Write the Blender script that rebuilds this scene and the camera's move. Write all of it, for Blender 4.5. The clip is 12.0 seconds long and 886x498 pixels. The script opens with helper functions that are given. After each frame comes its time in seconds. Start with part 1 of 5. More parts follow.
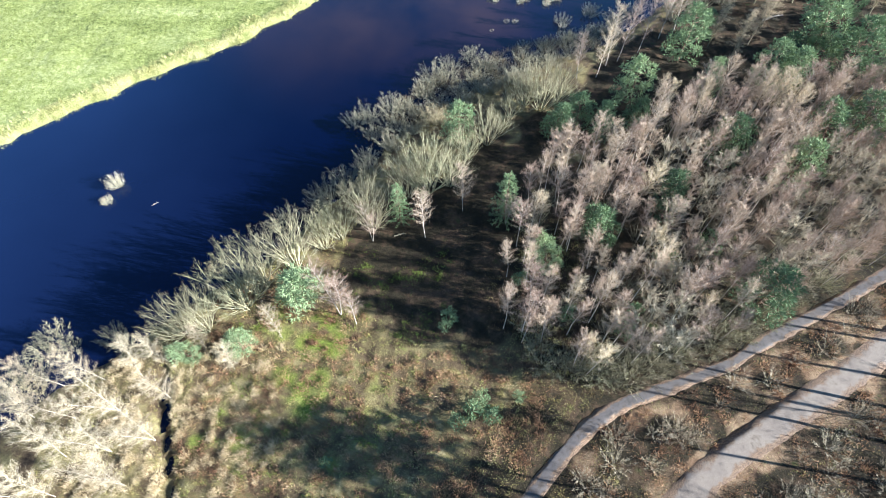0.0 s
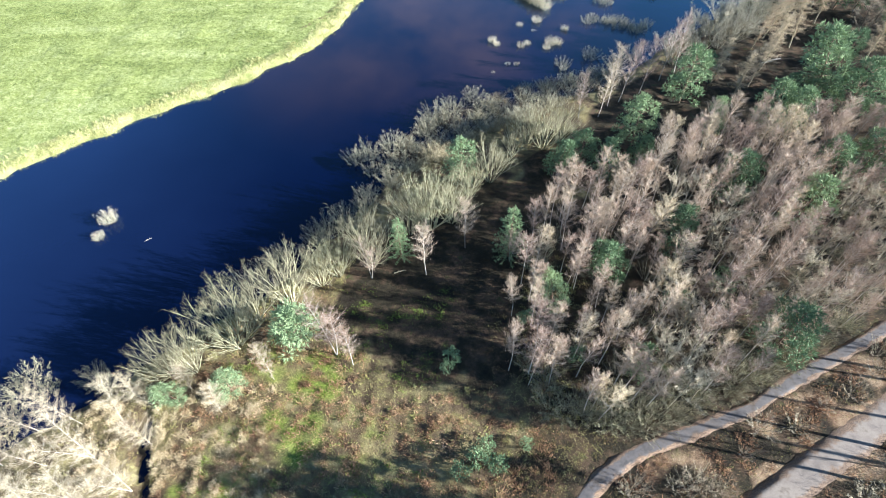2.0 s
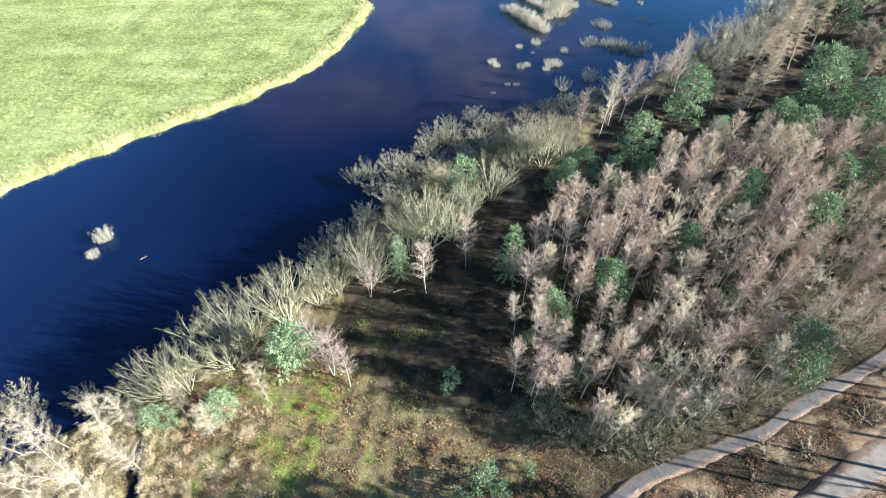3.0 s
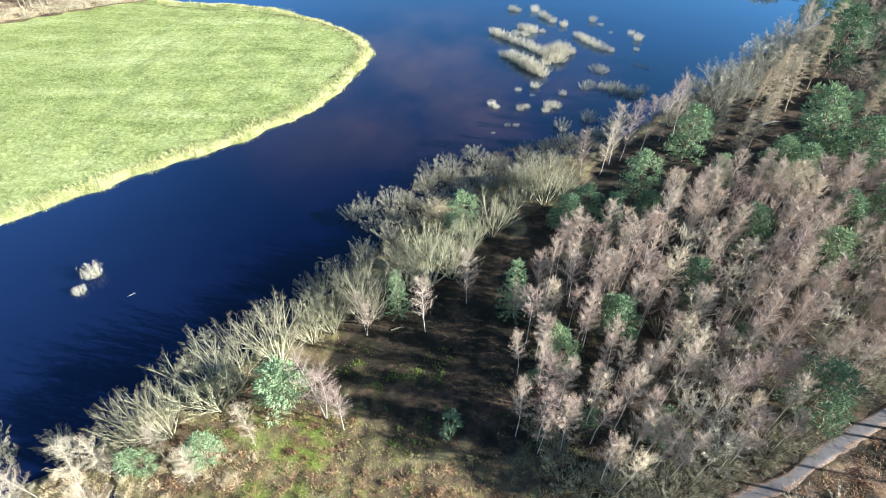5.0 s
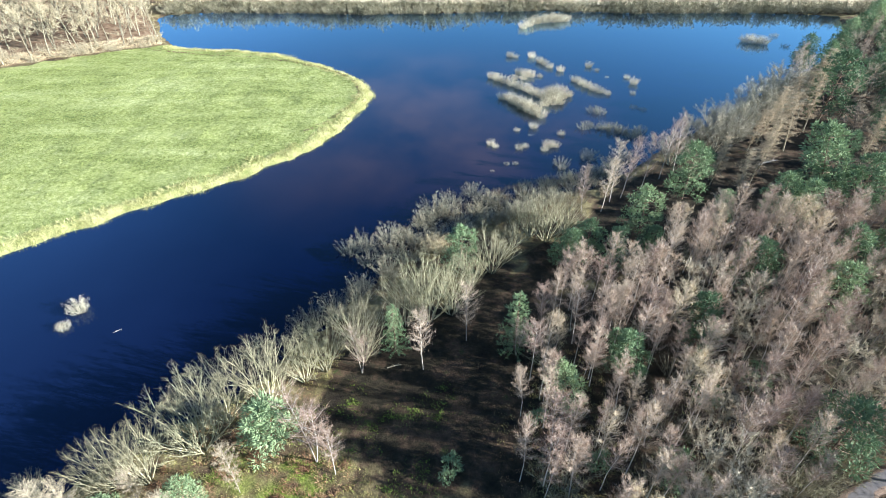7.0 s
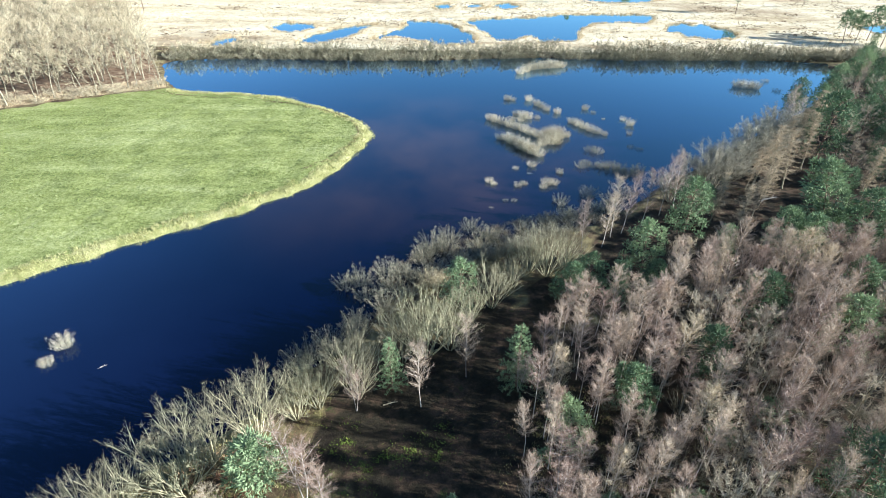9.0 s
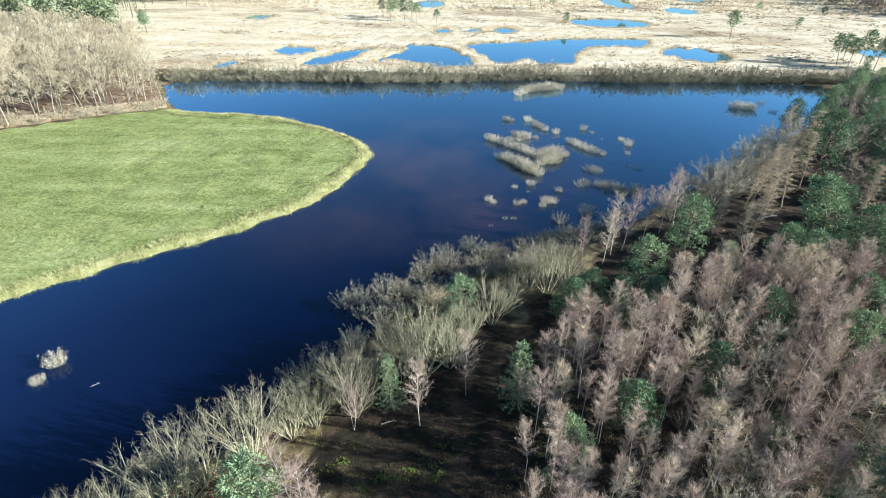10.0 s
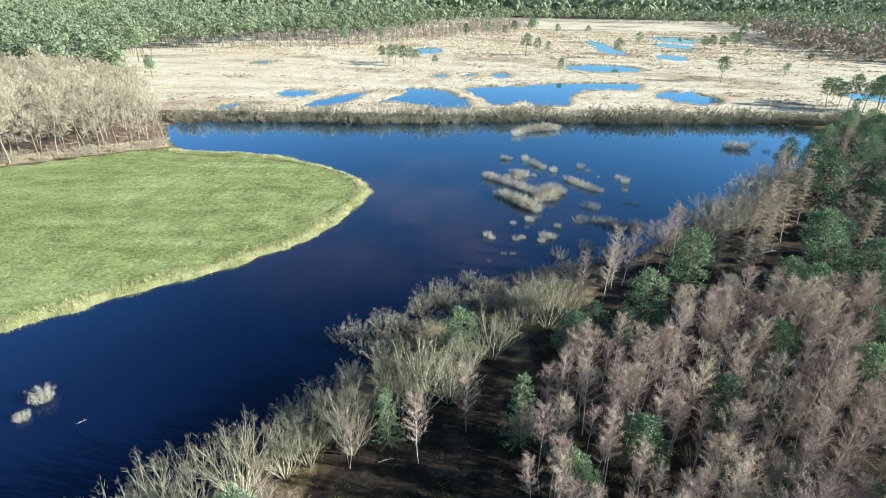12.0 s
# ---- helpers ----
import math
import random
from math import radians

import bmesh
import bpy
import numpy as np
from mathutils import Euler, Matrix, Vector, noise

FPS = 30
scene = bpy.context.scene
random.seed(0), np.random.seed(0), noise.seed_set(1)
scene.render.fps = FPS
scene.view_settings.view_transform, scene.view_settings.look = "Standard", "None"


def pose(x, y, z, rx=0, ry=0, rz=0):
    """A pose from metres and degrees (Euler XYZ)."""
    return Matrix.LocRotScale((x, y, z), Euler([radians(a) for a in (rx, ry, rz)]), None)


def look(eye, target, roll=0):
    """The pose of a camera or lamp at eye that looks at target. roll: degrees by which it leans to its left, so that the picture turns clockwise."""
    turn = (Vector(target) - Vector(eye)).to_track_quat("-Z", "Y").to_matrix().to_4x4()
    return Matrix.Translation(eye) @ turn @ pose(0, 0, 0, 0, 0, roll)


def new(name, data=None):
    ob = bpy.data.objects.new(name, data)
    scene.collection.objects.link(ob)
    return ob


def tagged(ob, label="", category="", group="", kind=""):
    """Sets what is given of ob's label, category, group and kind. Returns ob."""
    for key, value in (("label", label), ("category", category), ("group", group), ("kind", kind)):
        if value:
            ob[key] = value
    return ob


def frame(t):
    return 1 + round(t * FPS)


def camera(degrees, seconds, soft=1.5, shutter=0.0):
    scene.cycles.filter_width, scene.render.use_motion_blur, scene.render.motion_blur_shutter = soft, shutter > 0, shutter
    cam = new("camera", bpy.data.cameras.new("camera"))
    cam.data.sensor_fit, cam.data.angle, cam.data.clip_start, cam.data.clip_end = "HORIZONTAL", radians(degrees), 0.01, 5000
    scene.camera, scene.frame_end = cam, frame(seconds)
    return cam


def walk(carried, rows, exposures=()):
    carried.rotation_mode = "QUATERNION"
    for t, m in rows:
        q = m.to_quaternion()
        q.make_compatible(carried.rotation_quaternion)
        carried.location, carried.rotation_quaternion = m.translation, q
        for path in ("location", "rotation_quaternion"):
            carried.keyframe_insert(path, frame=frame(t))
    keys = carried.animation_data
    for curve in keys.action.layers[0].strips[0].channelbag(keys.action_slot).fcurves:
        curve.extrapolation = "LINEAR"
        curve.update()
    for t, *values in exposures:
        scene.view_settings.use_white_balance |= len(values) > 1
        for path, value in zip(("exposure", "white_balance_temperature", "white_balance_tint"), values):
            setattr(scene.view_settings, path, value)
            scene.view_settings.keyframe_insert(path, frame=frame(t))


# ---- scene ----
cam = camera(79.3, 12.0, soft=0.5)
PATH = [
    (0.0, (-0.072, -0.912, 46.541), (-0.069, 4.693, 38.260), 0.13),
    (0.5, (-0.142, -0.853, 45.931), (-0.137, 4.937, 37.778), 0.19),
    (1.0, (-0.203, -0.788, 45.347), (-0.197, 5.184, 37.326), 0.25),
    (1.5, (-0.256, -0.718, 44.782), (-0.248, 5.434, 36.898), 0.31),
    (2.0, (-0.301, -0.643, 44.229), (-0.291, 5.685, 36.486), 0.37),
    (2.5, (-0.340, -0.566, 43.685), (-0.327, 5.936, 36.087), 0.43),
    (3.0, (-0.373, -0.486, 43.146), (-0.357, 6.186, 35.697), 0.48),
    (3.5, (-0.400, -0.405, 42.610), (-0.381, 6.435, 35.314), 0.53),
    (4.0, (-0.422, -0.322, 42.076), (-0.400, 6.680, 34.937), 0.58),
    (4.5, (-0.440, -0.240, 41.544), (-0.414, 6.922, 34.565), 0.63),
    (5.0, (-0.454, -0.158, 41.015), (-0.425, 7.159, 34.199), 0.67),
    (5.5, (-0.465, -0.078, 40.489), (-0.432, 7.390, 33.839), 0.72),
    (6.0, (-0.474, -0.001, 39.969), (-0.436, 7.614, 33.488), 0.76),
    (6.5, (-0.481, 0.073, 39.458), (-0.439, 7.830, 33.147), 0.79),
    (7.0, (-0.487, 0.144, 38.957), (-0.440, 8.038, 32.819), 0.83),
    (7.5, (-0.493, 0.209, 38.471), (-0.441, 8.235, 32.507), 0.86),
    (8.0, (-0.498, 0.268, 38.003), (-0.441, 8.422, 32.215), 0.89),
    (8.5, (-0.505, 0.321, 37.557), (-0.442, 8.598, 31.944), 0.92),
    (9.0, (-0.513, 0.367, 37.136), (-0.444, 8.760, 31.700), 0.95),
    (9.5, (-0.524, 0.404, 36.744), (-0.449, 8.909, 31.485), 0.97),
    (10.0, (-0.537, 0.432, 36.385), (-0.455, 9.044, 31.302), 0.99),
    (10.5, (-0.554, 0.451, 36.062), (-0.465, 9.163, 31.153), 1.01),
    (11.0, (-0.574, 0.459, 35.779), (-0.479, 9.265, 31.043), 1.03),
    (11.5, (-0.600, 0.455, 35.538), (-0.497, 9.351, 30.971), 1.04),
    (12.0, (-0.630, 0.439, 35.341), (-0.521, 9.418, 30.941), 1.06),
]
walk(cam, [(t, look(eye, target, roll)) for t, eye, target, roll in PATH], [(0.0, 2.25, 5480, 8), (5.5, 2.19, 5480, 8), (9.0, 1.77, 5430, 8), (12.0, 1.49, 5350, 8)])

# ---- world, sun, exposure ----
SUN_ELEV, SUN_AZ = radians(19.5), radians(-12.0)
to_sun = Vector((math.cos(SUN_ELEV) * math.cos(SUN_AZ), math.cos(SUN_ELEV) * math.sin(SUN_AZ), math.sin(SUN_ELEV)))
world = bpy.data.worlds.new("world")
scene.world = world
world.use_nodes = True
_wn = world.node_tree
_sky = _wn.nodes.new("ShaderNodeTexSky")
_sky.sky_type, _sky.sun_disc = "NISHITA", False
_sky.sun_elevation, _sky.sun_rotation = SUN_ELEV, radians(90) - SUN_AZ
_sky.air_density, _sky.dust_density, _sky.ozone_density = 1.2, 0.0, 4.5
_bg = _wn.nodes["Background"]
_bg.inputs["Strength"].default_value = 0.052
_wn.links.new(_sky.outputs[0], _bg.inputs[0])
_sun = bpy.data.lights.new("sun", "SUN")
_sun.energy, _sun.angle, _sun.color = 5.0, radians(0.5), (1.0, 0.94, 0.86)
sun = new("sun", _sun)
sun.matrix_world = look(tuple(to_sun * 300), (0, 0, 0))

# ---- materials ----


def material(name):
    m = bpy.data.materials.new(name)
    m.use_nodes = True
    return m, m.node_tree.nodes, m.node_tree.links, m.node_tree.nodes["Principled BSDF"]


def noise_node(ns, ls, scale, detail=4.0, coord="Object", rough=0.55, stretch=None):
    tc = ns.new("ShaderNodeTexCoord")
    n = ns.new("ShaderNodeTexNoise")
    n.inputs["Scale"].default_value, n.inputs["Detail"].default_value, n.inputs["Roughness"].default_value = scale, detail, rough
    if stretch:
        mp = ns.new("ShaderNodeMapping")
        mp.inputs["Scale"].default_value = stretch[:3]
        mp.inputs["Rotation"].default_value = (0, 0, stretch[3])
        ls.new(tc.outputs[coord], mp.inputs[0])
        ls.new(mp.outputs[0], n.inputs["Vector"])
    else:
        ls.new(tc.outputs[coord], n.inputs["Vector"])
    return n.outputs["Fac"]


def ramp(ns, ls, fac, stops):
    r = ns.new("ShaderNodeValToRGB")
    e = r.color_ramp.elements
    while len(e) < len(stops):
        e.new(0.5)
    for el, (p, c) in zip(e, stops):
        el.position, el.color = p, (*c, 1)
    ls.new(fac, r.inputs[0])
    return r.outputs[0]


def mix(ns, ls, fac, a, b, mode="MIX"):
    m = ns.new("ShaderNodeMix")
    m.data_type, m.blend_type = "RGBA", mode
    for sock, v in ((m.inputs[0], fac), (m.inputs[6], a), (m.inputs[7], b)):
        if isinstance(v, (int, float)):
            sock.default_value = v
        elif isinstance(v, tuple):
            sock.default_value = (*v, 1)
        else:
            ls.new(v, sock)
    return m.outputs[2]


def sharpen(ns, ls, v, lo, hi):
    m = ns.new("ShaderNodeMapRange")
    m.interpolation_type = "SMOOTHSTEP"
    m.inputs[1].default_value, m.inputs[2].default_value = lo, hi
    ls.new(v, m.inputs[0])
    return m.outputs[0]


def add(ns, ls, a, b, k=1.0, op="MULTIPLY_ADD"):
    """b * k + a"""
    m = ns.new("ShaderNodeMath")
    m.operation = op
    ls.new(b, m.inputs[0])
    m.inputs[1].default_value = k
    ls.new(a, m.inputs[2])
    return m.outputs[0]


def bump(ns, ls, b, height, strength, distance):
    n = ns.new("ShaderNodeBump")
    n.inputs["Strength"].default_value, n.inputs["Distance"].default_value = strength, distance
    ls.new(height, n.inputs["Height"])
    ls.new(n.outputs[0], b.inputs["Normal"])


def plant(name, stops, spread=0.65, rough=0.8, soft=0.0):
    """Twigs, needles and blades: a hue for each plant and a shade for each piece."""
    m, ns, ls, b = material(name)
    oi = ns.new("ShaderNodeObjectInfo")
    geo = ns.new("ShaderNodeNewGeometry")
    c = ramp(ns, ls, oi.outputs["Random"], stops)
    lo = tuple(1 - spread for _ in range(3))
    hi = tuple(1 + spread * 0.6 for _ in range(3))
    v = ramp(ns, ls, geo.outputs["Random Per Island"], [(0.0, lo), (1.0, hi)])
    c = mix(ns, ls, 1.0, c, v, "MULTIPLY")
    ls.new(c, b.inputs["Base Color"])
    b.inputs["Roughness"].default_value = rough
    b.inputs["Specular IOR Level"].default_value = 0.06
    if soft:
        tr = ns.new("ShaderNodeBsdfTranslucent")
        ls.new(c, tr.inputs[0])
        mx = ns.new("ShaderNodeMixShader")
        mx.inputs[0].default_value = soft
        ls.new(b.outputs[0], mx.inputs[1])
        ls.new(tr.outputs[0], mx.inputs[2])
        ls.new(mx.outputs[0], ns["Material Output"].inputs[0])
    return m


def tufts(name, stops, rough=0.85, soft=0.2, drift=0.35, speckle=0.45):
    """Stuff of many blades: every blade takes its own hue from the ramp, drifting over metres."""
    m, ns, ls, b = material(name)
    geo = ns.new("ShaderNodeNewGeometry")
    n = noise_node(ns, ls, drift, 3.0)
    f = add(ns, ls, sharpen(ns, ls, n, 0.2, 0.8), geo.outputs["Random Per Island"], speckle)
    f2 = ns.new("ShaderNodeMath")
    f2.operation = "MULTIPLY"
    f2.inputs[1].default_value = 1.0 / (1.0 + speckle)
    ls.new(f, f2.inputs[0])
    c = ramp(ns, ls, f2.outputs[0], stops)
    ls.new(c, b.inputs["Base Color"])
    b.inputs["Roughness"].default_value = rough
    b.inputs["Specular IOR Level"].default_value = 0.06
    tr = ns.new("ShaderNodeBsdfTranslucent")
    ls.new(c, tr.inputs[0])
    mx = ns.new("ShaderNodeMixShader")
    mx.inputs[0].default_value = soft
    ls.new(b.outputs[0], mx.inputs[1])
    ls.new(tr.outputs[0], mx.inputs[2])
    ls.new(mx.outputs[0], ns["Material Output"].inputs[0])
    return m


def bark(name, pale, dark, scale=6.0, lo=0.45, hi=0.62):
    m, ns, ls, b = material(name)
    n = noise_node(ns, ls, scale, 5.0, stretch=(1, 1, 0.5, 0))
    oi = ns.new("ShaderNodeObjectInfo")
    tone = ramp(ns, ls, oi.outputs["Random"], [(0.0, (0.62, 0.60, 0.58)), (1.0, (1.1, 1.08, 1.02))])
    ls.new(mix(ns, ls, 1.0, ramp(ns, ls, n, [(lo, pale), (hi, dark)]), tone, "MULTIPLY"), b.inputs["Base Color"])
    b.inputs["Roughness"].default_value = 0.85
    bump(ns, ls, b, n, 0.5, 0.02)
    return m


M_BIRCH_BARK = bark("birch bark", (0.60, 0.53, 0.45), (0.26, 0.20, 0.16), 6.0, 0.5, 0.7)
M_GREY_BARK = bark("grey bark", (0.34, 0.30, 0.20), (0.17, 0.145, 0.09))
M_ALDER_BARK = bark("lichen-covered bark", (0.50, 0.46, 0.28), (0.26, 0.235, 0.14))
M_BROWN_BARK = bark("brown bark", (0.24, 0.18, 0.12), (0.10, 0.07, 0.05))
M_PINE_BARK = bark("pine bark", (0.30, 0.19, 0.12), (0.12, 0.08, 0.06))
M_BIRCH_TWIG = plant("birch twigs", [(0.0, (0.33, 0.23, 0.17)), (0.5, (0.43, 0.32, 0.225)), (0.85, (0.50, 0.39, 0.265)), (1.0, (0.58, 0.47, 0.29))], 0.3)
M_PALE_TWIG = plant("pale twigs", [(0.0, (0.38, 0.30, 0.20)), (1.0, (0.48, 0.40, 0.26))], 0.3)
M_PALE_BARK = bark("pale bark", (0.66, 0.58, 0.46), (0.34, 0.28, 0.20))
M_ALDER_TWIG = plant("alder twigs", [(0.0, (0.17, 0.145, 0.095)), (0.5, (0.25, 0.22, 0.13)), (1.0, (0.31, 0.29, 0.16))], 0.35)
M_DOME_TWIG = plant("grey crown twigs", [(0.0, (0.31, 0.275, 0.195)), (1.0, (0.40, 0.36, 0.255))], 0.3)
M_WILLOW_TWIG = plant("willow twigs", [(0.0, (0.22, 0.20, 0.135)), (0.6, (0.33, 0.295, 0.19)), (0.85, (0.44, 0.38, 0.235)), (1.0, (0.50, 0.39, 0.20))], 0.35)
M_SHORE_TWIG = plant("far shore twigs", [(0.0, (0.20, 0.18, 0.105)), (0.6, (0.30, 0.265, 0.16)), (1.0, (0.44, 0.38, 0.235))], 0.4)
M_ISLAND_TWIG = plant("island willow twigs", [(0.0, (0.44, 0.385, 0.255)), (1.0, (0.55, 0.48, 0.33))], 0.4)
M_ISLAND_BARK = bark("pale willow bark", (0.60, 0.53, 0.36), (0.34, 0.29, 0.19))
M_TAN_TWIG = plant("tan twigs", [(0.0, (0.36, 0.29, 0.175)), (0.5, (0.45, 0.375, 0.225)), (1.0, (0.54, 0.46, 0.29))], 0.4)
M_LARCH_TWIG = plant("larch twigs", [(0.0, (0.42, 0.32, 0.20)), (1.0, (0.54, 0.43, 0.27))], 0.3)
M_BRUSH_TWIG = plant("brush twigs", [(0.0, (0.39, 0.305, 0.205)), (0.5, (0.47, 0.385, 0.26)), (1.0, (0.55, 0.47, 0.32))], 0.35)
M_NEEDLE = plant("pine needles", [(0.0, (0.105, 0.155, 0.08)), (0.5, (0.18, 0.245, 0.12)), (1.0, (0.28, 0.345, 0.17))], 0.25, 0.8, 0.15)
M_NEEDLE_FAR = tufts("far pine needles", [(0.0, (0.10, 0.125, 0.06)), (0.5, (0.205, 0.235, 0.12)), (1.0, (0.34, 0.36, 0.20))], drift=0.1, speckle=0.3)
M_TWIG_FAR = tufts("far bare twigs", [(0.0, (0.27, 0.21, 0.155)), (0.5, (0.36, 0.29, 0.21)), (1.0, (0.45, 0.37, 0.27))], drift=0.15, speckle=0.3)
M_STRAW = tufts("straw tussocks", [(0.0, (0.40, 0.30, 0.16)), (0.5, (0.58, 0.46, 0.27)), (1.0, (0.72, 0.60, 0.38))])
M_HEATHER = tufts("heather", [(0.0, (0.09, 0.06, 0.04)), (0.5, (0.18, 0.125, 0.075)), (1.0, (0.30, 0.22, 0.13))])
M_BRACKEN = tufts("bracken", [(0.0, (0.08, 0.045, 0.03)), (0.4, (0.28, 0.155, 0.085)), (0.7, (0.45, 0.28, 0.155)), (1.0, (0.62, 0.46, 0.28))])
M_REED = tufts("reeds", [(0.0, (0.13, 0.095, 0.05)), (0.5, (0.26, 0.20, 0.11)), (1.0, (0.42, 0.33, 0.18))])
M_MOSS = tufts("moss", [(0.0, (0.08, 0.12, 0.02)), (0.5, (0.17, 0.22, 0.04)), (1.0, (0.30, 0.34, 0.08))])
M_DEADGRASS = tufts("dead grass", [(0.0, (0.11, 0.06, 0.036)), (0.3, (0.32, 0.20, 0.11)), (0.55, (0.36, 0.34, 0.11)), (0.75, (0.50, 0.44, 0.19)), (1.0, (0.68, 0.57, 0.33))])
M_FRINGE = tufts("shore fringe", [(0.0, (0.26, 0.27, 0.08)), (0.5, (0.44, 0.41, 0.17)), (1.0, (0.60, 0.54, 0.28))])
M_BLADE = tufts("meadow blades", [(0.0, (0.10, 0.125, 0.028)), (0.5, (0.265, 0.295, 0.088)), (1.0, (0.47, 0.485, 0.215))])


def ground_material():
    m, ns, ls, b = material("ground")
    at = ns.new("ShaderNodeVertexColor")
    at.layer_name = "zone"
    sep = ns.new("ShaderNodeSeparateColor")
    ls.new(at.outputs[0], sep.inputs[0])
    at2 = ns.new("ShaderNodeVertexColor")
    at2.layer_name = "cover"
    sep2 = ns.new("ShaderNodeSeparateColor")
    ls.new(at2.outputs[0], sep2.inputs[0])
    mid = noise_node(ns, ls, 0.5, 6.0, rough=0.65)
    fine = noise_node(ns, ls, 6.0, 6.0, rough=0.75)
    streak = noise_node(ns, ls, 0.6, 4.0, stretch=(0.12, 0.5, 1, radians(-35)))
    # open clearing: dead grass, bracken and moss
    clear = ramp(ns, ls, mid, [(0.3, (0.045, 0.03, 0.02)), (0.44, (0.11, 0.078, 0.043)), (0.56, (0.18, 0.145, 0.065)), (0.7, (0.29, 0.24, 0.12))])
    moss = ramp(ns, ls, fine, [(0.3, (0.09, 0.12, 0.02)), (0.6, (0.24, 0.29, 0.05))])
    clear = mix(ns, ls, sharpen(ns, ls, add(ns, ls, sep2.outputs[1], mid, 0.5), 0.62, 0.98), clear, moss)
    # leaf litter of the woods, darkened to hold the shade under the trees
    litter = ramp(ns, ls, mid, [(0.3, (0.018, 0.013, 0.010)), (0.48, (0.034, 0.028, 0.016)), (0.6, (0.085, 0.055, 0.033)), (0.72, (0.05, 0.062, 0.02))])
    # mown meadow
    speck = noise_node(ns, ls, 2.2, 6.0, rough=0.75)
    mea = add(ns, ls, speck, streak, 0.55)
    mea2 = ns.new("ShaderNodeMath")
    mea2.operation = "MULTIPLY"
    mea2.inputs[1].default_value = 0.62
    ls.new(mea, mea2.inputs[0])
    meadow = ramp(ns, ls, mea2.outputs[0], [(0.34, (0.09, 0.115, 0.026)), (0.48, (0.275, 0.30, 0.092)), (0.64, (0.48, 0.485, 0.22))])
    # pale bog grass of the heath
    band = noise_node(ns, ls, 0.06, 6.0, rough=0.7, stretch=(0.45, 1.4, 1, radians(12)))
    heath = ramp(ns, ls, add(ns, ls, band, mid, 0.45), [(0.46, (0.20, 0.135, 0.07)), (0.56, (0.42, 0.31, 0.17)), (0.66, (0.62, 0.505, 0.305)), (0.88, (0.78, 0.68, 0.46))])
    brown = ramp(ns, ls, add(ns, ls, band, mid, 0.45), [(0.5, (0.13, 0.088, 0.05)), (0.62, (0.30, 0.22, 0.125)), (0.8, (0.50, 0.39, 0.235))])
    heath = mix(ns, ls, sharpen(ns, ls, noise_node(ns, ls, 0.022, 4.0, stretch=(0.6, 1.0, 1, radians(8))), 0.52, 0.66), heath, brown)
    fringe = ramp(ns, ls, mid, [(0.3, (0.20, 0.22, 0.06)), (0.5, (0.36, 0.34, 0.13)), (0.75, (0.50, 0.45, 0.22))])
    edge = noise_node(ns, ls, 0.25, 5.0)

    def zone(v):
        return sharpen(ns, ls, add(ns, ls, v, edge, 0.5), 0.6, 0.85)

    dry = ramp(ns, ls, mid, [(0.3, (0.08, 0.05, 0.03)), (0.45, (0.19, 0.118, 0.068)), (0.58, (0.29, 0.20, 0.118)), (0.72, (0.18, 0.135, 0.072))])
    litter = mix(ns, ls, zone(sep2.outputs[2]), litter, dry)
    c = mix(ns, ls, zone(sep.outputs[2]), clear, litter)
    c = mix(ns, ls, zone(sep.outputs[1]), c, heath)
    c = mix(ns, ls, zone(sep.outputs[0]), c, meadow)
    c = mix(ns, ls, zone(sep2.outputs[0]), c, fringe)
    grain = ramp(ns, ls, fine, [(0.25, (0.62, 0.62, 0.62)), (0.7, (1.18, 1.18, 1.18))])
    c = mix(ns, ls, 1.0, c, grain, "MULTIPLY")
    ls.new(c, b.inputs["Base Color"])
    b.inputs["Roughness"].default_value = 0.95
    b.inputs["Specular IOR Level"].default_value = 0.1
    bump(ns, ls, b, add(ns, ls, fine, mid, 2.0), 0.9, 0.18)
    return m


